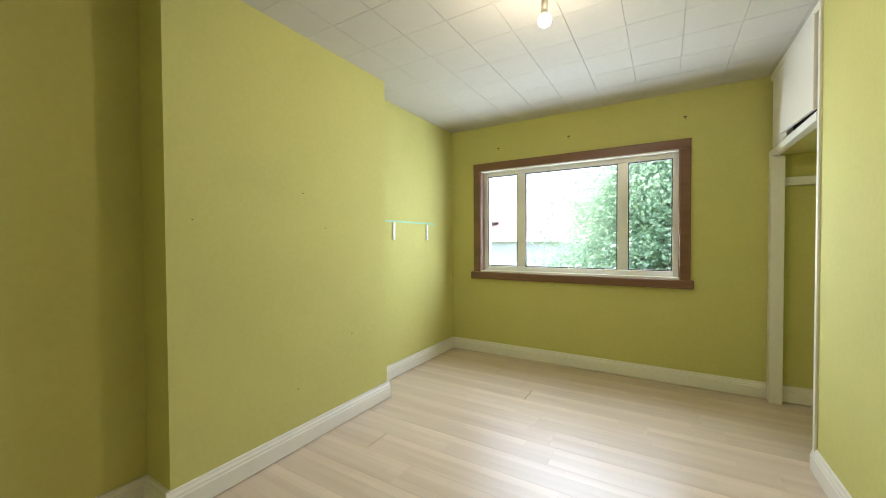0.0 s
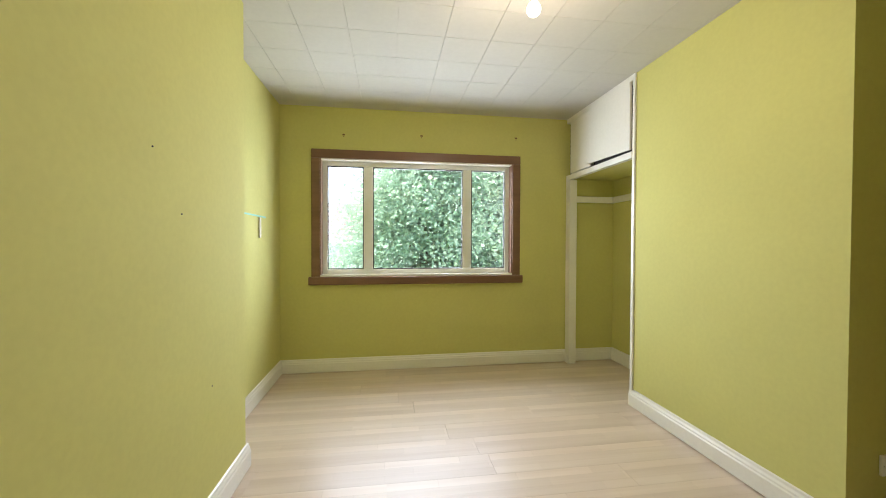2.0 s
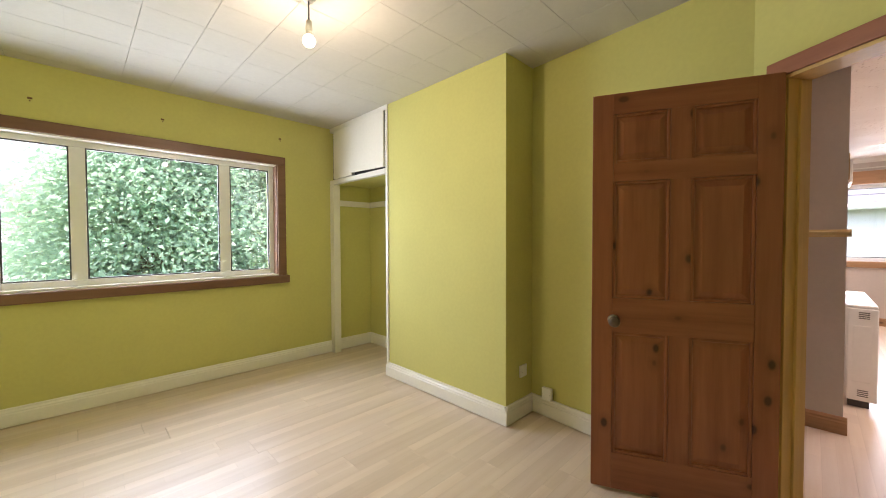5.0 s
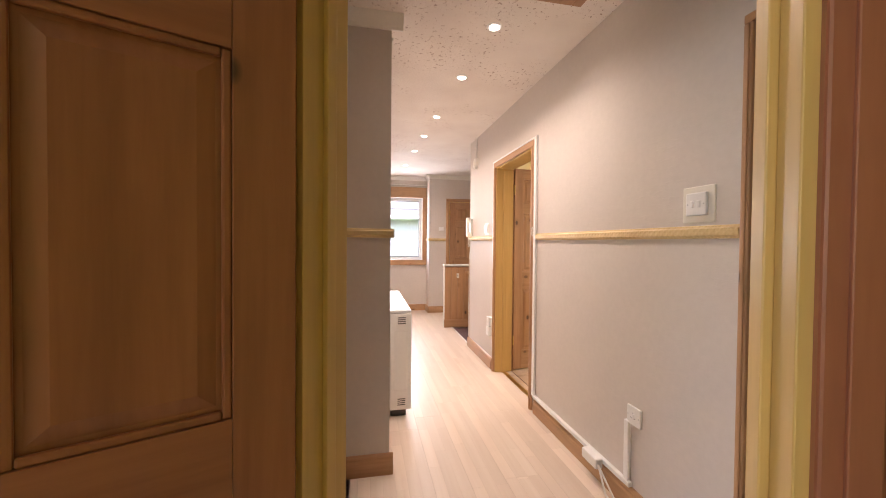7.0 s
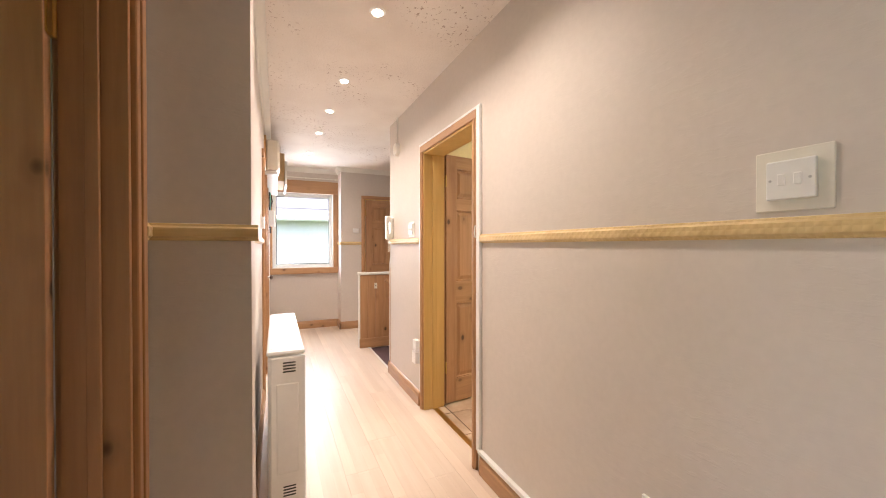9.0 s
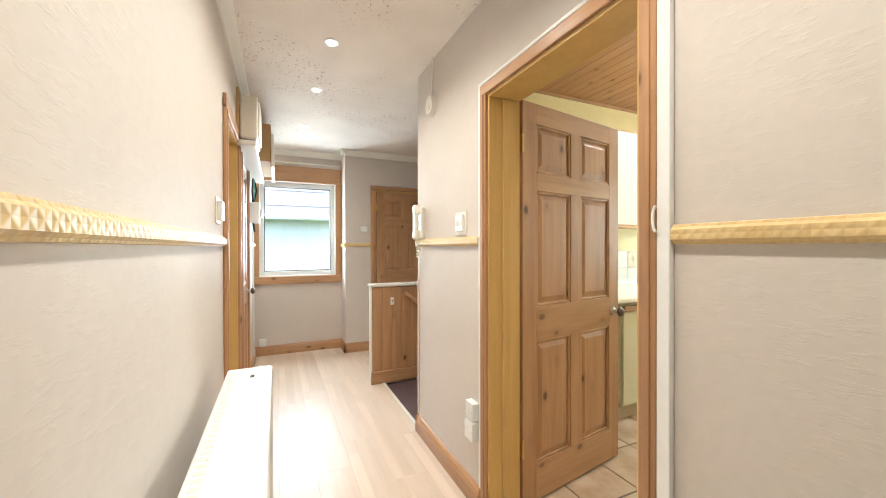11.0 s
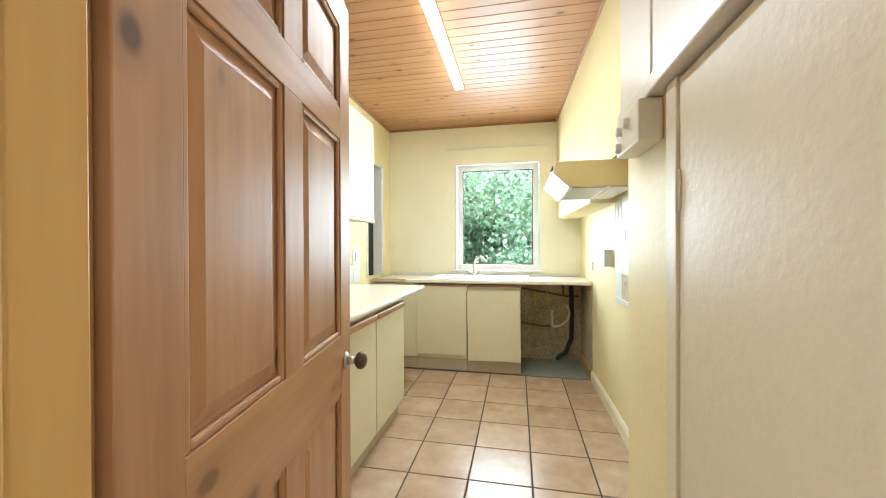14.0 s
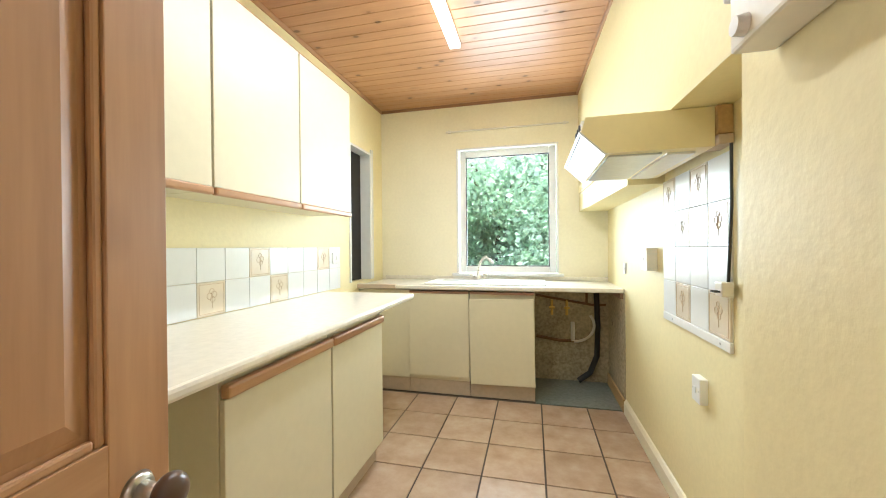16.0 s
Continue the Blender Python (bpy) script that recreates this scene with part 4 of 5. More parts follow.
def adaptor():
    ob = thing("cable_adaptor", "grey-white cable adaptor lying against the skirting", "adaptor", pose(2.0, -1.25, 0))
    part("case", one(1.93, 2.06, -1.268, -1.225, 0.085, 0.14, 0.008), WHITEPL, ob)
    part("cable", tube(((1.93, -1.245, 0.10), (1.80, -1.235, 0.03), (1.62, -1.225, 0.012), (1.40, -1.215, 0.008)), 0.005), WHITE, ob)
    part("cable", tube(((1.93, -1.24, 0.11), (1.84, -1.22, 0.02), (1.65, -1.20, 0.008), (1.45, -1.185, 0.008)), 0.005), WHITE, ob)


adaptor()


def intercom():
    x, y = 4.47, -1.29
    ob = thing("entry_phone", "white wall entry phone with a coiled cord", "entry phone", pose(x, y, 1.3))
    part("base", one(x - 0.035, x + 0.035, y, y + 0.03, 1.33, 1.54, 0.008), PLASTIC, ob)
    bm = one(x - 0.028, x + 0.028, y + 0.045, y + 0.07, 1.335, 1.545, 0.012)
    box(bm, x - 0.03, x + 0.03, y + 0.026, y + 0.072, 1.49, 1.555, 0.014)
    box(bm, x - 0.03, x + 0.03, y + 0.026, y + 0.072, 1.325, 1.39, 0.014)
    part("handset", bm, PLASTIC, ob, smooth=False)
    part("button", one(x + 0.016, x + 0.03, y + 0.028, y + 0.034, 1.42, 1.45, 0.002), WHITEPL, ob)
    pts = [(x + 0.01 + 0.011 * math.cos(i * 0.9), y + 0.035 + 0.011 * math.sin(i * 0.9), 1.325 - i * 0.0026) for i in range(46)]
    part("cord", tube(pts, 0.003, 6), PLASTIC, ob)
    part("cord_tail", tube((pts[-1], (x + 0.03, y + 0.01, 1.24), (x + 0.02, y + 0.008, 1.33)), 0.003, 6), PLASTIC, ob)


intercom()


def sounder():
    x, y, z = 4.30, -1.29, 2.16
    ob = thing("call_bell", "round white bell disc hung on a looped cable", "bell", pose(x, y, z))
    part("disc", cyl(bmesh.new(), (x, y, z), (x, y + 0.03, z), 0.065, 0.055, 28), WHITE, ob, smooth=False)
    part("inner_disc", cyl(bmesh.new(), (x, y + 0.029, z), (x, y + 0.036, z), 0.035, 0.03, 24), PLASTIC, ob)
    part("cable", tube(((x - 0.01, y + 0.012, z + 0.06), (x - 0.02, y + 0.01, z + 0.2), (x - 0.02, y + 0.01, HH)), 0.006), WHITE, ob)


sounder()


def stair():
    ob = thing("stair_panel", "pine boarded half wall with a white capping beside the stair", "stair panel", pose(5.56, -1.22, 0))
    x, y0, y1 = 5.56, -1.20, -3.0
    part("core", one(x + 0.014, x + 0.075, y1, y0, -0.4, 0.905), HALLW, ob)
    y = y0 - 0.001
    while y > y1:
        part("board", one(x, x + 0.0135, max(y - 0.094, y1), y, 0.0, 0.90, 0.003), PINE_V, ob)
        y -= 0.0955
    part("capping", one(x - 0.018, x + 0.09, y1, y0 + 0.022, 0.906, 0.932, 0.006), WHITE, ob, "white painted capping")
    part("end_board", one(x + 0.002, x + 0.076, y0 + 0.0005, y0 + 0.012, 0.0, 0.904, 0.002), WHITE, ob)
    part("skirting", one(x - 0.018, x - 0.001, y1, y0 + 0.012, 0.0, 0.115, 0.004), PINE_HY, ob)
    sw = part("switch_plate", one(x - 0.008, x - 0.0005, -1.41, -1.375, 0.73, 0.80, 0.002), PLASTIC, ob, "small cream switch")
    part("toggle", one(x - 0.012, x - 0.007, -1.397, -1.388, 0.76, 0.775), GREY, sw)
    rail = thing("handrail", "pine handrail running down the stair", "handrail", pose(5.5, -1.5, 0))
    part("rail", tube(((5.50, -1.50, 0.84), (5.50, -2.9, -0.15)), 0.022, 12), PINE_HY, rail)
    part("bracket", tube(((5.50, -1.6, 0.75), (5.56, -1.6, 0.74)), 0.008), BRASS, rail)
    st = tagged(new("staircase"), "plum carpeted stair dropping from the hall", "stairs", kind="structure")
    part("landing", one(4.60, 5.559, -1.75, -1.318, -0.14, -0.012, 0.004), CARPET, st)
    for i in range(8):
        part("step", one(4.90, 5.559, -1.98 - 0.23 * i, -1.751 - 0.23 * i, -2.6, -0.20 - 0.18 * i, 0.006), CARPET, st)
    part("nosing", one(4.60, 5.575, -1.317, -1.296, -0.03, 0.006, 0.003), WHITE, st, "white edge strip")
    post = thing("corner_moulding", "pine corner bead with a painted cable at the wall end", "moulding", pose(4.56, -1.29, 0))
    part("bead", one(4.553, 4.578, -1.315, -1.283, 0.113, 1.05, 0.006), PINE_V, post)
    part("cable", tube(((4.545, -1.279, 0.13), (4.545, -1.279, 1.06), (4.50, -1.28, 1.22)), 0.004), WHITE, post)


stair()


def meters():
    y = -0.15
    ob = thing("fuse_box", "cream electric fuse box high on the hall wall", "fuse box", pose(5.15, y, 2.2))
    part("backboard", one(4.95, 5.40, y - 0.02, y - 0.001, 2.005, 2.34, 0.003), CARD, ob, "brown chipboard backing")
    part("case", one(4.97, 5.36, y - 0.13, y - 0.021, 2.01, 2.30, 0.012), PLASTIC, ob)
    part("cover", one(4.99, 5.34, y - 0.142, y - 0.129, 2.04, 2.27, 0.005), PLASTIC, ob)
    ob = thing("meter_cupboard", "boxed electricity meter housing with a cream lid", "meter box", pose(6.0, y, 2.2))
    part("housing", one(5.75, 6.55, y - 0.20, y - 0.001, 2.03, 2.36, 0.006), CARD, ob, "brown chipboard housing")
    part("lid", one(5.73, 6.57, y - 0.225, y - 0.201, 1.98, 2.27, 0.006), WHITE, ob)
    part("tray", one(4.97, 6.60, y - 0.12, y - 0.002, 1.965, 2.0, 0.006), WHITE, ob)
    ob = thing("cable_bundle", "loose black and blue meter cables on the wall", "cables", pose(6.3, y, 1.7))
    for i, mt in enumerate((BLACK, TEAL, BLACK)):
        d = 0.02 * i
        part("cable", tube(((6.30 + d, y - 0.03, 1.99), (6.32 + d, y - 0.02 - d, 1.85), (6.29 + d, y - 0.03, 1.72)), 0.008), mt, ob)
    part("isolator", one(6.22, 6.40, y - 0.09, y - 0.001, 1.52, 1.72, 0.008), WHITEPL, ob)
    part("switch", one(6.27, 6.35, y - 0.11, y - 0.089, 1.58, 1.66, 0.004), STEEL, ob)
    part("tail", tube(((6.3, y - 0.03, 1.52), (6.33, y - 0.04, 1.44), (6.36, y - 0.03, 1.53)), 0.009), BLACK, ob)
    part("riser", tube(((6.62, y - 0.012, 0.1), (6.62, y - 0.012, 2.0)), 0.009), WHITE, ob)


meters()

# ---- kitchen things ----


def edge_trim(bm, x0, x1, y0, y1, z):
    return box(bm, x0, x1, y0, y1, z, z + 0.03, 0.006)


def wall_units():
    xs = (4.43, 4.738)
    for n, (a, b) in enumerate(((-4.13, -3.575), (-3.57, -3.02), (-3.015, -2.45))):
        ob = thing("wall_cabinet", "cream laminate wall cabinet with an oak edge strip", "cabinet", pose(4.6, (a + b) / 2, 1.44), "wall cabinets")
        part("carcass", one(xs[0] + 0.02, xs[1], a, b, 1.45, 2.26, 0.002), CUPB, ob)
        d = part("door", one(xs[0], xs[0] + 0.018, a + 0.003, b - 0.003, 1.468, 2.27, 0.003), CUPB, ob)
        part("pull_strip", one(xs[0] - 0.012, xs[0] + 0.018, a + 0.003, b - 0.003, 1.436, 1.467, 0.007), PINE_HY, d, "oak finger pull")
    cor = thing("pelmet_strip", "thin dark oak cornice strip on the wall cabinets", "trim", pose(4.6, -3.3, 2.27))
    part("strip", one(xs[0] + 0.01, xs[1], -4.13, -2.45, 2.2705, 2.285, 0.003), PINE_HY, cor)


wall_units()


def base_units():
    x = 4.07
    for a, b in ((-3.81, -3.265), (-3.26, -2.69)):
        ob = thing("base_cabinet", "cream laminate base cabinet with an oak pull strip", "cabinet", pose(4.4, (a + b) / 2, 0), "base cabinets")
        part("carcass", one(x + 0.02, 4.738, a, b, 0.10, 0.855, 0.002), CUPB, ob)
        d = part("door", one(x, x + 0.018, a + 0.003, b - 0.003, 0.12, 0.80, 0.003), CUPB, ob)
        part("pull_strip", one(x - 0.015, x + 0.018, a + 0.003, b - 0.003, 0.801, 0.842, 0.009), PINE_HY, d, "oak finger pull")
        part("plinth", one(x + 0.05, x + 0.066, a, b, 0.0, 0.10), PLINTH, ob)
    top = thing("worktop", "cream mottled laminate worktop with a rounded front", "worktop", pose(4.4, -3.35, 0.87))
    part("slab", one(4.035, 4.738, -4.30, -2.40, 0.868, 0.905, 0.012), WORK, top)
    end = thing("end_panel", "yellowed cream end panel under the worktop overhang", "panel", pose(4.4, -4.3, 0))
    part("panel", one(4.72, 4.738, -4.81, -3.82, 0.0, 0.866), CREAM, end)
    fill = thing("infill_panel", "cream infill panel with a beige plinth in the corner", "panel", pose(4.5, -4.81, 0))
    part("panel", one(4.252, 4.718, -4.835, -4.817, 0.12, 0.868, 0.002), CUPB, fill)
    part("plinth", one(4.252, 4.718, -4.845, -4.829, 0.0, 0.119, 0.002), PLINTH, fill)
    # sink run
    y = -4.80
    for n, (a, b) in enumerate(((3.735, 4.25), (3.215, 3.73))):
        ob = thing("base_cabinet", "cream laminate sink cabinet, its door hanging askew" if n else "cream laminate sink cabinet with a worn oak top edge", "cabinet", pose((a + b) / 2, -5.1, 0), "sink cabinets")
        part("carcass", one(a, b, -5.38, y - 0.022, 0.12, 0.86, 0.002), CUPB, ob)
        bm = one(a + 0.003, b - 0.002, y - 0.018, y, 0.155, 0.842, 0.003)
        if n:
            bm.transform(Matrix.Translation((0, 0.014, -0.03)) @ Matrix.Translation((a, 0, 0.5)) @ Matrix.Rotation(radians(0.9), 4, "Y") @ Matrix.Translation((-a, 0, -0.5)))
        d = part("door", bm, CUPB, ob)
        part("pull_strip", one(a + 0.003, b - 0.003, y - 0.02, y + 0.004, 0.843, 0.862, 0.004), TRIMW, d, "worn oak strip")
        part("plinth", one(a, b, y - 0.05, y - 0.03, 0.0, 0.122), PLINTH, ob)
    top = thing("worktop", "cream laminate worktop holding the inset sink", "worktop", pose(3.6, -5.1, 0.87))
    part("slab", one(KW + 0.002, 4.70, KS + 0.002, y + 0.02, 0.874, 0.910, 0.010), WORK, top)
    part("back_lip", one(KW + 0.002, 4.70, KS + 0.002, KS + 0.02, 0.9105, 0.945, 0.004), WORK, top)
    part("bare_end", one(4.36, 4.715, y - 0.02, y + 0.024, 0.880, 0.914, 0.003), PLINTH, top, "bare chipboard end")
    sink = thing("sink", "cream inset sink with a rounded bowl and drainer", "sink", pose(3.6, -5.08, 0.91))
    bm = bmesh.new()
    box(bm, 3.12, 4.14, -5.33, -4.86, 0.9105, 0.922, 0.005)
    part("rim", bm, WHITEPL, sink)
    bm = bmesh.new()
    for b in ((3.62, 3.64, -5.24, -4.93), (4.04, 4.06, -5.24, -4.93), (3.64, 4.04, -5.24, -5.22), (3.64, 4.04, -4.95, -4.93)):
        box(bm, *b, 0.922, 0.930, 0.003)
    part("bowl_edge", bm, WHITEPL, sink)
    part("bowl", one(3.645, 4.035, -5.215, -4.955, 0.9222, 0.9235), STEEL, sink, "dull bowl")
    for i in range(6):
        part("drainer_rib", one(3.18 + i * 0.06, 3.20 + i * 0.06, -5.25, -4.93, 0.922, 0.926, 0.0015), WHITEPL, sink)
    tap = thing("mixer_tap", "cream and chrome swan neck mixer tap", "tap", pose(3.72, -5.28, 0.92))
    part("base", cyl(bmesh.new(), (3.72, -5.28, 0.922), (3.72, -5.28, 1.0), 0.026, 0.02, 18), PLASTIC, tap, smooth=True)
    pts = [(3.72 - 0.0 - 0.085 * (1 - math.cos(a)), -5.28 + 0.085 * (1 - math.cos(a)), 1.0 + 0.13 * math.sin(a) if a < 1.6 else 1.13 - 0.06 * (a - 1.57)) for a in (i * 0.22 for i in range(12))]
    part("spout", tube([(3.72, -5.28, 0.99)] + pts, 0.012, 10), PLASTIC, tap, smooth=True)
    for s in (-1, 1):
        part("lever", tube(((3.72, -5.28, 0.955), (3.72 + s * 0.06, -5.27, 0.965)), 0.010, 10), CHROME, tap)
        part("grip", ball(bmesh.new(), (3.72 + s * 0.068, -5.268, 0.967), 0.018), PLASTIC, tap, smooth=True)
    # void beside the sink cabinets
    part_wall = setting("void_back", one(KW + 0.004, 3.213, KS + 0.001, KS + 0.03, 0.0, 0.873), MOULD, "damp stained plaster in the empty appliance space", "wall")
    setting("void_side", one(KW + 0.0005, KW + 0.006, -5.36, -4.77, 0.0, 0.873), MOULD, "stained plaster beside the empty appliance space", "wall")
    setting("void_floor", one(KW + 0.006, 3.213, KS + 0.03, -4.80, -0.004, 0.004), CONCRETE, "bare grey green concrete in the empty appliance space", "floor")
    yb = KS + 0.05
    p = thing("water_pipes", "dull copper pipes and stop valves on the damp wall", "pipes", pose(2.9, yb, 0.5))
    part("pipe", tube(((3.20, yb, 0.78), (2.72, yb, 0.70), (2.60, yb, 0.70)), 0.011), COPPER, p)
    part("pipe", tube(((3.20, yb, 0.40), (3.0, yb, 0.37), (2.86, yb, 0.37)), 0.014), COPPER, p)
    part("pipe", tube(((2.88, yb, 0.37), (2.88, yb, 0.54)), 0.018), PLASTIC, p, "cream plastic trap")
    part("hose", tube([(2.87 - 0.17 * math.sin(a), yb + 0.02, 0.52 - 0.15 * math.cos(a)) for a in (i * 0.2 for i in range(12))], 0.012), PLASTIC, p, "cream bent hose")
    part("waste_hose", tube(((2.68, yb, 0.86), (2.67, yb + 0.01, 0.5), (2.68, yb + 0.02, 0.25), (2.74, yb + 0.03, 0.10), (2.84, yb + 0.05, 0.03)), 0.024, 10), BLACK, p, "black corrugated hose")
    for x in (2.93, 3.06):
        v = part("valve", cyl(bmesh.new(), (x, yb, 0.60), (x, yb, 0.74), 0.012), BRASS, p)
        part("valve_handle", one(x - 0.025, x + 0.025, yb + 0.012, yb + 0.03, 0.66, 0.68, 0.004), BRASS, v)
    part("pipe", tube(((2.76, yb, 0.86), (2.76, yb, 0.70)), 0.011), COPPER, p)
    br = thing("worktop_bracket", "wooden batten carrying the worktop end", "bracket", pose(2.6, -4.85, 0.8))
    part("batten", one(KW + 0.007, KW + 0.03, -5.34, -4.80, 0.83, 0.872, 0.003), TRIMW, br)
    sk = thing("floor_board", "broken wooden skirting board beside the empty space", "skirting", pose(2.6, -5.0, 0))
    part("board", one(KW + 0.007, KW + 0.022, -5.34, -4.76, 0.004, 0.10, 0.003), CARD, sk)


base_units()


def hood():
    x0, x1, y0, y1 = KW + 0.05, 3.05, -3.88, -3.28
    ob = thing("cooker_hood", "cream cooker hood with grey visor, pulling from the wall", "cooker hood", pose(2.8, -3.6, 1.6))
    bm = bmesh.new()
    prof = ((x0, 1.562), (x1 - 0.085, 1.562), (x1, 1.645), (x1 - 0.015, 1.698), (x0, 1.698))
    lo = [bm.verts.new((x, y0, z)) for x, z in prof]
    hi = [bm.verts.new((x, y1, z)) for x, z in prof]
    bm.faces.new(lo)
    bm.faces.new(hi)
    for i in range(5):
        j = (i + 1) % 5
        bm.faces.new((lo[i], lo[j], hi[j], hi[i]))
    part("body", bm, HOODM, ob)
    bm = bmesh.new()
    m = Matrix.Translation((x1 - 0.040, (y0 + y1) / 2, 1.600)) @ Matrix.Rotation(radians(45.7), 4, "Y")
    box(bm, -0.002, 0.005, (y0 - y1) / 2 - 0.004, (y1 - y0) / 2 + 0.004, -0.062, 0.066, 0.001, m)
    v = part("visor", bm, WTILE, ob, "pale grey visor flap")
    part("visor_edge", box(bmesh.new(), 0.0052, 0.007, (y0 - y1) / 2 + 0.01, (y1 - y0) / 2 - 0.01, 0.050, 0.056, 0, m), GREY, v, "dark line along the flap")
    part("filter", one(x0 + 0.15, x1 - 0.10, y0 + 0.04, y1 - 0.04, 1.555, 1.5615), STEEL, ob, "greasy metal mesh filter")
    part("lamp_cover", one(x0 + 0.04, x0 + 0.13, y0 + 0.05, y1 - 0.05, 1.553, 1.5615), PLASTIC, ob)
    c = part("control_panel", one(x1 - 0.020, x1 - 0.003, y1 - 0.20, y1 - 0.02, 1.655, 1.692), WHITEPL, ob)
    for i in range(3):
        part("button", one(x1 - 0.004, x1 + 0.003, y1 - 0.17 + i * 0.05, y1 - 0.145 + i * 0.05, 1.664, 1.684), GREY, c)
    blk = thing("packing_block", "rough wooden block between hood and wall", "block", pose(2.6, -3.28, 1.6))
    part("block", one(KW + 0.002, x0 - 0.001, -3.34, -3.262, 1.60, 1.697, 0.003), CARD, blk)
    part("lath", one(KW + 0.002, x0 - 0.001, -3.36, -3.258, 1.562, 1.597, 0.003), PLINTH, blk)


hood()


def larder():
    x = 2.85
    ob = thing("larder_door", "cream gloss painted larder door in its frame", "cupboard door", pose(x, -1.85, 0))
    part("frame_post", one(x - 0.05, x + 0.018, -2.238, -2.175, 0.0, 1.648, 0.003), CREAMGLOSS, ob)
    part("leaf", one(x - 0.03, x + 0.012, -2.170, -1.457, 0.02, 1.640, 0.003), CREAMGLOSS, ob)
    for z in (0.35, 1.32):
        bm = one(x + 0.011, x + 0.016, -2.180, -2.160, z, z + 0.10, 0.002)
        cyl(bm, (x + 0.016, -2.173, z), (x + 0.016, -2.173, z + 0.1), 0.005)
        part("hinge", bm, CREAMGLOSS, ob, "painted-over hinge")
    part("rail", one(x - 0.05, x + 0.045, -2.60, -1.457, 1.652, 1.70, 0.006), WHITE, ob, "thick white painted rail")
    up = thing("high_cupboard", "white painted cupboard doors above the larder", "cupboard", pose(x, -2.0, 1.7))
    part("door", one(x - 0.02, x + 0.03, -2.62, -2.315, 1.71, KH - 0.06, 0.003), WHITE, up)
    part("door", one(x - 0.02, x + 0.028, -2.305, -1.457, 1.71, KH - 0.06, 0.003), WHITE, up)
    part("carcass", one(KW + 0.01, x - 0.021, -2.62, -1.457, 1.705, KH - 0.02), CREAM, up)
    t = thing("heating_timer", "cream heating programmer with two dials", "timer", pose(x, -2.47, 1.6))
    part("case", one(x + 0.001, x + 0.065, -2.53, -2.30, 1.53, 1.648, 0.006), PLASTIC, t)
    for y, z in ((-2.475, 1.605), (-2.485, 1.555), (-2.40, 1.61)):
        part("dial", cyl(bmesh.new(), (x + 0.064, y, z), (x + 0.08, y, z), 0.017, 0.014, 18), WHITEPL, t)
    part("bell_push", one(x + 0.001, x + 0.03, -2.60, -2.545, 1.60, 1.66, 0.004), WHITEPL, t)
    # back of the larder
    setting("larder_back", one(KW + 0.001, KW + 0.02, -2.239, -1.457, 0.0, 1.64), CREAM, "cream back of the larder", "wall")


larder()


def splashback(label, origin, ang, cols, rows, decor, size=0.163):
    m = Matrix.Translation(origin) @ Matrix.Rotation(ang, 4, "Z")
    ob = thing("splashback", label, "tiles", m)
    part("bed", one(0, cols * size, -0.004, -0.0005, 0, rows * size), WGROUT, ob, local=True)
    g = 0.0015
    meshes = {}
    for kind, mat in (("w", WTILE), ("d", DTILE)):
        bm = finish(one(g, size - g, -0.010, -0.003, g, size - g, 0.0015))
        me = bpy.data.meshes.new("tile")
        bm.to_mesh(me)
        bm.free()
        me.materials.append(mat)
        meshes[kind] = me
    for i in range(cols):
        for j in range(rows):
            t = new("tile", meshes["d" if (i, j) in decor else "w"])
            t.location = (i * size, 0, j * size)
            t.parent = ob
            if (i, j) in decor:
                cx, cz = (i + 0.5) * size, (j + 0.5) * size
                bm = bmesh.new()
                for dx, dz, r in ((-0.012, 0.012, 0.016), (0.012, 0.018, 0.016), (0.0, 0.035, 0.013), (0.004, -0.004, 0.014)):
                    bmesh.ops.create_circle(bm, cap_ends=False, segments=14, radius=r, matrix=Matrix.Translation((cx + dx, -0.0108, cz + dz)) @ Matrix.Rotation(math.pi / 2, 4, "X"))
                ring = bmesh.new()
                for e in bm.edges:
                    cyl(ring, e.verts[0].co, e.verts[1].co, 0.0012, n=4)
                bm.free()
                cyl(ring, (cx + 0.002, -0.0108, cz - 0.045), (cx, -0.0108, cz + 0.01), 0.0014, n=4)
                h = size / 2 - 0.012
                for a, b in (((-h, -h), (h, -h)), ((h, -h), (h, h)), ((h, h), (-h, h)), ((-h, h), (-h, -h))):
                    cyl(ring, (cx + a[0], -0.0106, cz + a[1]), (cx + b[0], -0.0106, cz + b[1]), 0.0012, n=4)
                part("motif", ring, MOTIF, ob, "brown leaf motif", local=True)
    return ob


splashback("white wall tiles with beige leaf tiles above the worktop", (KE - 0.0005, -2.40, 0.907), -math.pi / 2, 13, 2, {(7, 1), (5, 0), (8, 0), (11, 1), (1, 1), (2, 0)})
splashback("white and beige motif tiles on the cooker wall", (KW + 0.0005, -3.925, 0.893), math.pi / 2, 4, 4, {(3, 0), (1, 0), (3, 2), (1, 2), (0, 3), (2, 3)})
lip = thing("tile_edging", "white plastic edging under the cooker wall tiles", "trim", pose(KW, -3.5, 0.88))
part("strip", one(KW + 0.0005, KW + 0.012, -3.926, -3.272, 0.856, 0.892, 0.002), WHITEPL, lip)
for y in (-3.34, -3.80):
    part("screw", cyl(bmesh.new(), (KW + 0.011, y, 0.874), (KW + 0.014, y, 0.874), 0.004, n=8), STEEL, lip)
cb = thing("cooker_cable", "black cable hanging beside the cooker wall tiles", "cable", pose(KW, -3.25, 1.3))
part("cable", tube(((KW + 0.02, -3.24, 1.56), (KW + 0.018, -3.245, 1.35), (KW + 0.022, -3.26, 1.10)), 0.005), BLACK, cb)
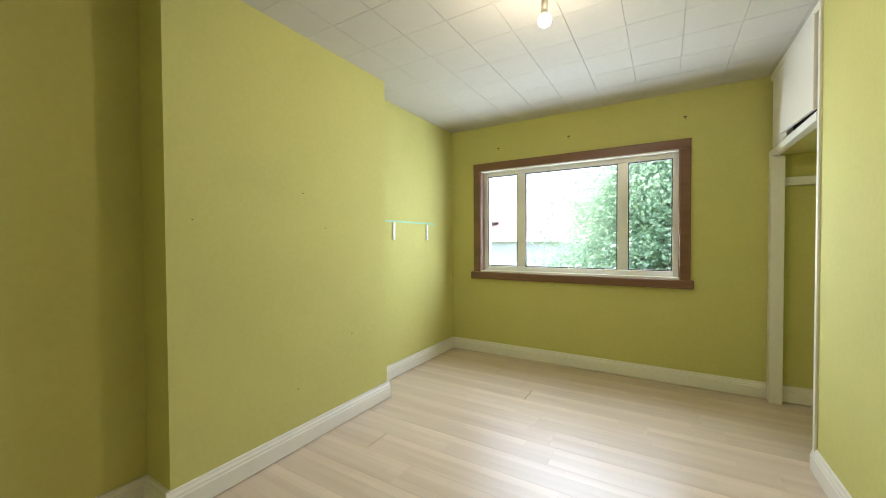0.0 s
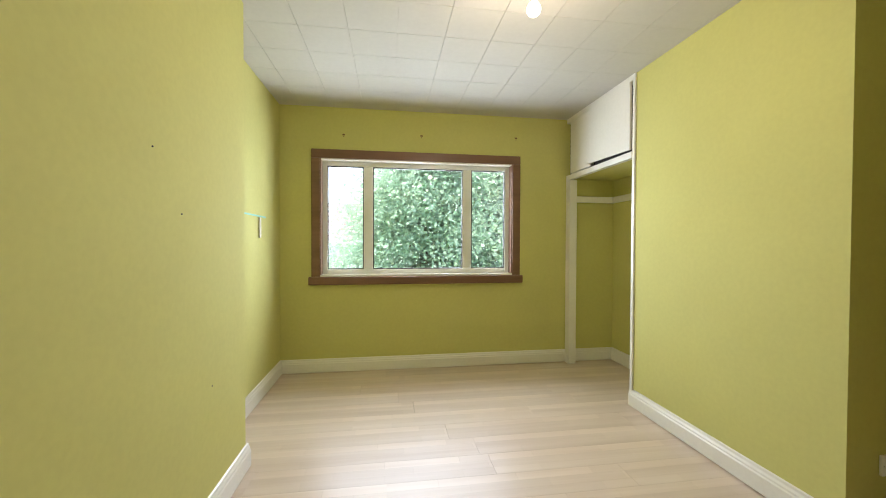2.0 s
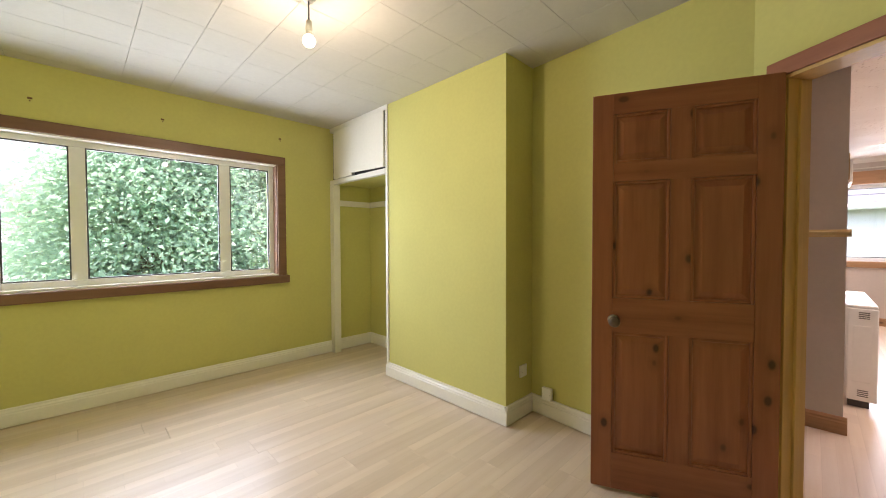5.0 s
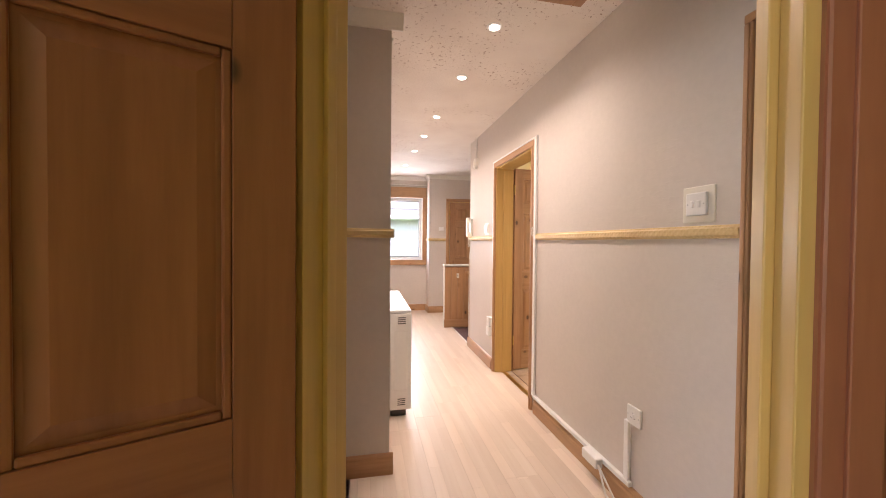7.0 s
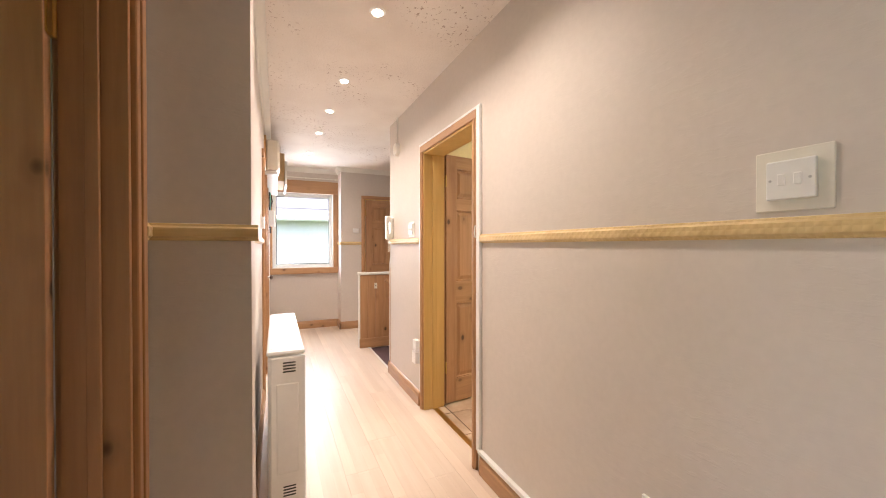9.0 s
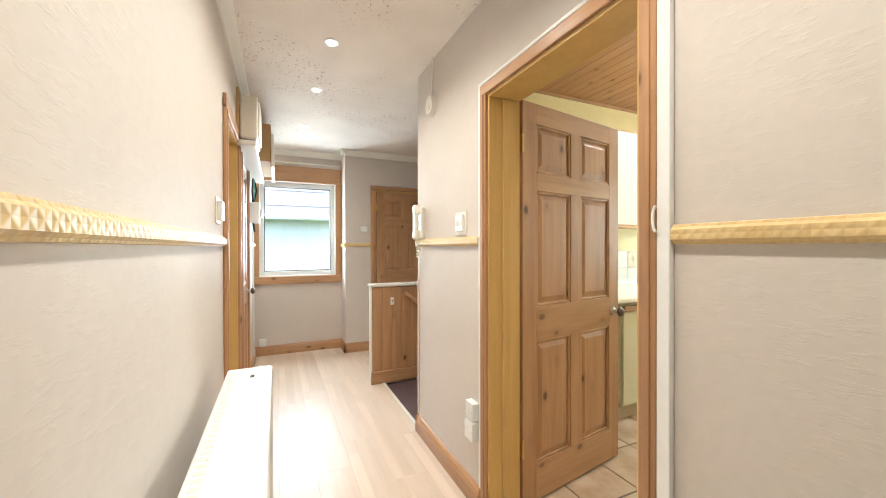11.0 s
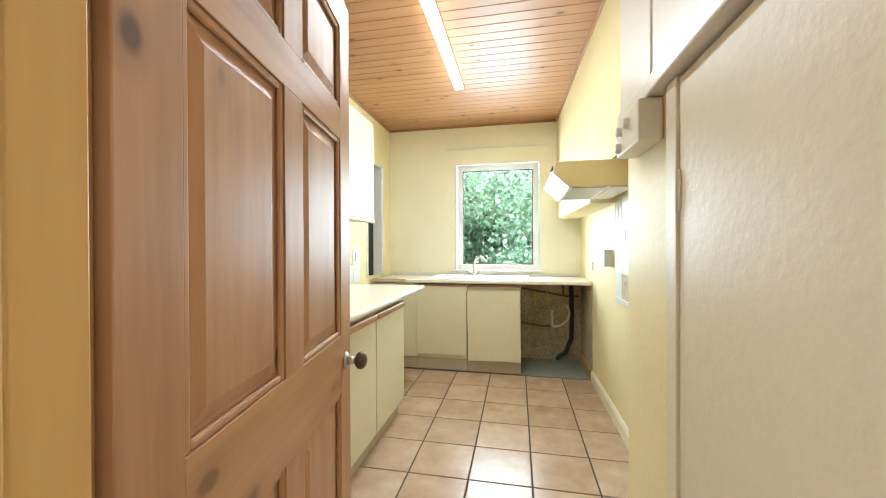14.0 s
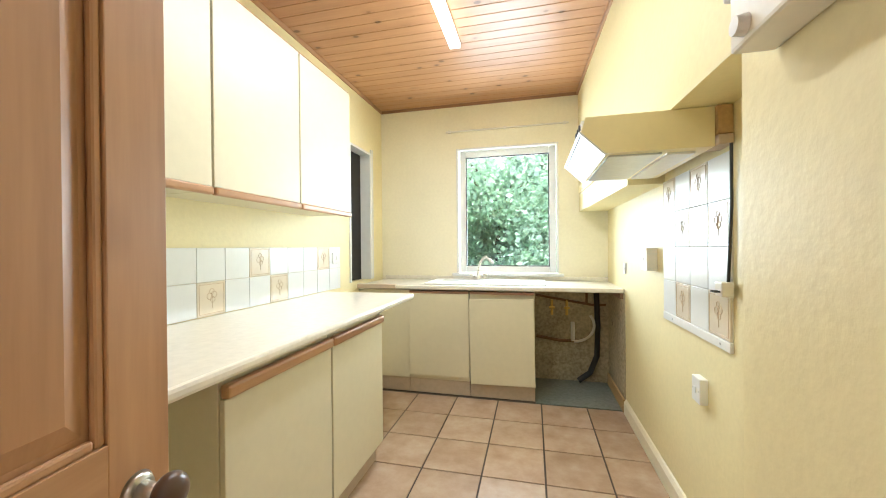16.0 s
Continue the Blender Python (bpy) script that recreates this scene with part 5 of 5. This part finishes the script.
part("plug", one(KW + 0.012, KW + 0.05, -3.29, -3.24, 1.05, 1.10, 0.005), PLASTIC, cb)
for d in (-0.012, 0.006):
    part("pin", one(KW + 0.05, KW + 0.068, -3.265 + d, -3.255 + d, 1.065, 1.071), GREY, cb)
plate("wall_socket", (KW, -3.50, 0.65), (1, 0), 0.075, 0.10, "white outlet plate low on the cooker wall", "socket", 1, 0.03)
plate("cooker_switch", (KW, -4.10, 1.15), (1, 0), 0.10, 0.125, "yellowed cooker switch box on the wall", "switch", 1, 0.055)
plate("wall_socket", (KW, -4.75, 1.06), (1, 0), 0.05, 0.08, "white switch above the worktop end", "switch", 1)
plate("wall_socket", (KE - 0.011, -4.44, 1.15), (-1, 0), 0.10, 0.085, "white socket on the wall tiles", "socket", 1, pins=3)


def strip_light():
    ob = thing("strip_light", "lit fluorescent batten light on the pine ceiling", "lamp", pose(3.72, -3.65, KH))
    a, b = -4.26, -2.76
    part("batten", one(3.695, 3.745, a, b, KH - 0.05, KH - 0.009, 0.006), WHITEPL, ob)
    t = part("diffuser", one(3.684, 3.756, a + 0.012, b - 0.012, KH - 0.088, KH - 0.051, 0.012), TUBEGLOW, ob, "glowing diffuser")
    for y in (a, b - 0.014):
        part("end_cap", one(3.682, 3.758, y, y + 0.014, KH - 0.09, KH - 0.05, 0.004), WHITEPL, ob)
    lamp("strip_light_glow", "AREA", pose(3.72, -3.51, KH - 0.094), TUBE, (1, 0.96, 0.88), size=0.06, size_y=1.46)


strip_light()
op = tagged(new("opening_trim"), "white painted lining of the opening to the recess with painted shade", "trim", kind="structure")
part("lining", one(KE - 0.012, KE + 0.09, -5.11, -5.09, 0.93, 2.13, 0.002), UPVC, op)
part("lining", one(KE - 0.012, KE + 0.09, -4.712, -4.69, 0.93, 2.13, 0.002), UPVC, op)
part("lining_head", one(KE - 0.012, KE + 0.09, -5.09, -4.712, 2.11, 2.13, 0.002), UPVC, op)
part("architrave", one(KE - 0.016, KE - 0.001, -5.155, -5.111, 0.93, 2.17, 0.003), UPVC, op)
ln = thing("floor_strip", "metal threshold strip in the kitchen doorway", "threshold", pose(3.2, -1.35, 0))
part("strip", one(KX0 + 0.022, KX1 - 0.022, -1.40, -1.36, -0.004, 0.004, 0.0015), BRASS, ln)

for n, (x, y, rx, ry) in enumerate(((6.3, -0.24, 0.20, 0.05), (5.9, -0.28, 0.17, 0.07))):
    rng = random.Random(20 + n)
    ob = thing("worn_patch", "bare brown worn patch in the hall laminate", "floor wear", pose(x, y, 0), "worn patches")
    bm = bmesh.new()
    bm.faces.new([bm.verts.new((rx * (0.75 + 0.4 * rng.random()) * math.cos(i * math.tau / 26), ry * (0.7 + 0.5 * rng.random()) * math.sin(i * math.tau / 26), 0.0012)) for i in range(26)])
    part("patch", bm, CARD, ob, local=True)

# ---- outside ----
GZ = -3.0
setting("ground", one(-400, 400, -400, 400, GZ - 0.2, GZ), GRASS, "lawn and gardens round the house", "ground")


def house(label, m, w, d, eaves, ridge, wall_mat, roof_mat, openings):
    """A gabled house; local x is along the ridge, its front faces local -y."""
    ob = thing("house", label, "house", m)
    part("wall", one(0, w, 0, d, 0, eaves), wall_mat, ob, local=True)
    bm = bmesh.new()
    o = 0.35
    rise = (ridge - eaves) / (d / 2)
    for s in (-1, 1):
        ang = math.atan(rise)
        run = math.hypot(d / 2 + o, rise * (d / 2 + o))
        rows = 16
        for i in range(rows):
            mm = Matrix.Translation((w / 2, d / 2, ridge + 0.1)) @ (Matrix.Rotation(math.pi, 4, "Z") if s > 0 else Matrix()) @ Matrix.Rotation(ang, 4, "X")
            a = -run + i * run / rows
            box(bm, -w / 2 - o, w / 2 + o, a, a + run / rows + 0.05, -0.02, 0.02, 0, mm @ Matrix.Translation((0, 0, 0.012 * (i % 2))))
    part("roof", bm, roof_mat, ob, local=True)
    gable = bmesh.new()
    for x in (0.02, w - 0.02):
        vs = [gable.verts.new((x, y, z)) for y, z in ((0, eaves), (d, eaves), (d / 2, ridge))]
        gable.faces.new(vs)
    part("gable", gable, wall_mat, ob, local=True)
    part("gutter", tube(((-0.3, -o, eaves - 0.08 - rise * 0.2), (w + 0.3, -o, eaves - 0.08 - rise * 0.2)), 0.07), WHITEPL, ob, local=True)
    part("downpipe", tube(((w * 0.55, -0.1, 0), (w * 0.55, -0.1, eaves - 0.1)), 0.05), GREY, ob, local=True)
    for (x, z, ww, hh) in openings:
        f = part("window", one(x, x + ww, -0.05, 0.05, z, z + hh, 0.01), UPVC, ob, local=True)
        part("pane", one(x + 0.07, x + ww - 0.07, -0.056, -0.051, z + 0.07, z + hh - 0.07), GREY, f, local=True)
    return ob


h = house("pale rendered house with a pinkish tiled roof", Matrix.Translation((-48, 36, GZ)), 44, 9, 4.5, 8.2, HARL, ROOFP, ((9, 2.7, 1.4, 1.3), (13, 2.7, 1.4, 1.3), (20, 2.7, 1.4, 1.3), (25, 2.7, 1.4, 1.3)))
for x in (28.5, 31.6):
    f = part("roof_light", one(x, x + 0.8, 1.6, 2.4, 6.25, 6.35), GREY, h, local=True)
house("neighbouring grey roofed house with white roughcast walls", Matrix.Translation((12.6, 7.0, GZ)) @ Matrix.Rotation(-math.pi / 2, 4, "Z"), 18, 8, 5.3, 8.7, HARL, ROOFG, ())


def tree(label, at, height, radius, leaf, count, size, conifer=True, group="", seed=1, droop=0.35):
    rng = np.random.default_rng(seed)
    ob = thing("tree", label, "tree", pose(*at), group)
    bm = cyl(bmesh.new(), (0, 0, 0), (0, 0, height * 0.95), radius * 0.09, radius * 0.015, 10)
    part("trunk", bm, BARK, ob, local=True)
    limbs = bmesh.new()
    pos, dirs, scl = [], [], []
    nb = 130
    for i in range(nb):
        k = (i + rng.random()) / nb
        z = height * (0.06 + 0.92 * k)
        ang = rng.random() * math.tau
        reach = radius * ((1 - k) ** 0.75 + 0.05 if conifer else math.sqrt(max(0.05, 1 - (2 * k - 0.9) ** 2))) * (0.75 + 0.4 * rng.random())
        end = Vector((math.cos(ang) * reach, math.sin(ang) * reach, z + (-droop if conifer else 0.4) * reach * 0.5))
        if i % 3 == 0:
            cyl(limbs, (0, 0, z), end * 0.8 + Vector((0, 0, z * 0.2)), radius * 0.018, radius * 0.004, 5)
        m = max(4, int(count / nb * (0.5 + 1.2 * (1 - k))))
        s = rng.random(m) ** 0.6
        base = np.outer(s, np.array(end) - np.array((0, 0, z))) + np.array((0, 0, z))
        base += rng.normal(0, 1, (m, 3)) * np.array((0.09, 0.09, 0.055)) * radius * (0.4 + s[:, None])
        pos.append(base)
        out = np.array((math.cos(ang), math.sin(ang), -droop * 0.8)) if conifer else np.array((math.cos(ang), math.sin(ang), 0.1))
        dirs.append(out + rng.normal(0, 0.55, (m, 3)))
        scl.append(size * (0.6 + 0.8 * rng.random(m)))
    part("limbs", limbs, BARK, ob, local=True)
    p, d, sc = np.concatenate(pos), np.concatenate(dirs), np.concatenate(scl)
    d /= np.linalg.norm(d, axis=1)[:, None]
    side = np.cross(d, rng.normal(0, 1, d.shape))
    side /= np.linalg.norm(side, axis=1)[:, None]
    wide = 0.28 if conifer else 0.5
    a = p - side * (sc * 0.1)[:, None]
    b = p + d * (sc * 0.5)[:, None] + side * (sc * wide)[:, None]
    c = p + d * sc[:, None]
    e = p + d * (sc * 0.5)[:, None] - side * (sc * wide)[:, None]
    verts = np.stack([a, b, c, e], 1).reshape(-1, 3)
    me = bpy.data.meshes.new("crown")
    n = len(p)
    me.from_pydata(verts.tolist(), [], np.arange(4 * n).reshape(-1, 4).tolist())
    me.materials.append(leaf)
    cr = new("crown", me)
    cr.parent = ob
    return ob


tree("tall dark green conifer with drooping sprays outside the window", (0.5, 15.0, GZ), 9.6, 5.3, LEAF_A, 170000, 0.145, True, "garden trees", 3)
tree("large conifer with pale green feathery branches", (3.8, 15.0, GZ), 9.8, 3.6, LEAF_B, 90000, 0.15, True, "garden trees", 5, 0.6)
tree("broad silvery leaved tree behind the conifer", (7.2, 17.5, GZ), 10.0, 4.6, LEAF_B, 80000, 0.16, False, "garden trees", 8)
tree("broad green garden tree filling the kitchen window", (4.0, -11.6, GZ), 8.4, 3.6, LEAF_C, 130000, 0.085, False, "garden trees", 11)
tree("dense green garden tree beside the hedge", (1.0, -12.6, GZ), 8.6, 3.6, LEAF_C, 70000, 0.13, False, "garden trees", 12)
tree("dense green garden tree at the back", (6.6, -13.6, GZ), 9.0, 3.6, LEAF_C, 70000, 0.13, False, "garden trees", 13)

# ---- floor pieces ----


def plank_floor(parent, rows, width, length, material, seed):
    """Rows are (y0, x0, x1); planks share one mesh where they are whole."""
    rng = random.Random(seed)
    cache = {}
    for y0, x0, x1 in rows:
        x = x0 - rng.random() * length
        while x < x1:
            a, b = max(x, x0), min(x + length, x1)
            if b - a > 0.02:
                key = round(b - a, 2)
                if key not in cache:
                    bm = finish(one(0.0002, key - 0.0002, 0.0002, width - 0.0002, -0.0085, 0.0, 0.0007))
                    me = bpy.data.meshes.new("plank")
                    bm.to_mesh(me)
                    bm.free()
                    me.materials.append(material)
                    cache[key] = me
                ob = new("plank", cache[key])
                ob.location = (a, y0, 0)
                ob.parent = parent
            x += length


def split(y):
    """The middle of the slanting wall at y."""
    return 1.02 - 0.553 * (0.177 - y) / 0.833 + 0.05


PW = 0.192
bed, hall = [], []
y = 3.82 - PW
while y > -1.1:
    right = 1.32 if y > 2.7 else 1.14 if y > 0.3 else min(1.14, split(y + PW / 2))
    bed.append((y, -2.04, right))
    if y < 0.05:
        hall.append((y, max(-0.4, split(y + PW / 2)) if y < 0.12 else 1.1, 7.0))
    y -= PW
while y > -1.44:
    hall.append((y, -0.4, 4.57 if y < -1.30 else 7.0))
    y -= PW
hall.append((0.02, 1.12, 2.3))
hall = [r for r in hall if r[0] > -1.48]
edge = next(r[0] for r in hall if r[0] < -1.30 < r[0] + PW)
plank_floor(floor, [(-1.296, 4.57, 7.0)], edge + PW + 1.296, 1.28, LAMH, 9)
plank_floor(floor, bed, PW, 1.28, LAMB, 4)
plank_floor(floor, [(yy, a, min(b, 7.0)) for yy, a, b in hall], PW, 1.28, LAMH, 6)


def tile_floor():
    s, g = 0.333, 0.0045
    cache = {}
    x = 3.17 - 2 * s
    while x < 4.8:
        y = -4.46 - 1 * s
        while y < -1.42:
            deep = round(min(s, -1.385 - y), 3)
            if deep not in cache:
                bm = finish(one(g, s - g, g, deep - g, -0.008, 0.0, 0.002))
                cache[deep] = bpy.data.meshes.new("floor_tile")
                bm.to_mesh(cache[deep])
                bm.free()
                cache[deep].materials.append(FLOORTILE)
            t = new("floor_tile", cache[deep])
            t.location = (x, y, 0)
            t.parent = kitchen_floor
            y += s
        x += s


tile_floor()
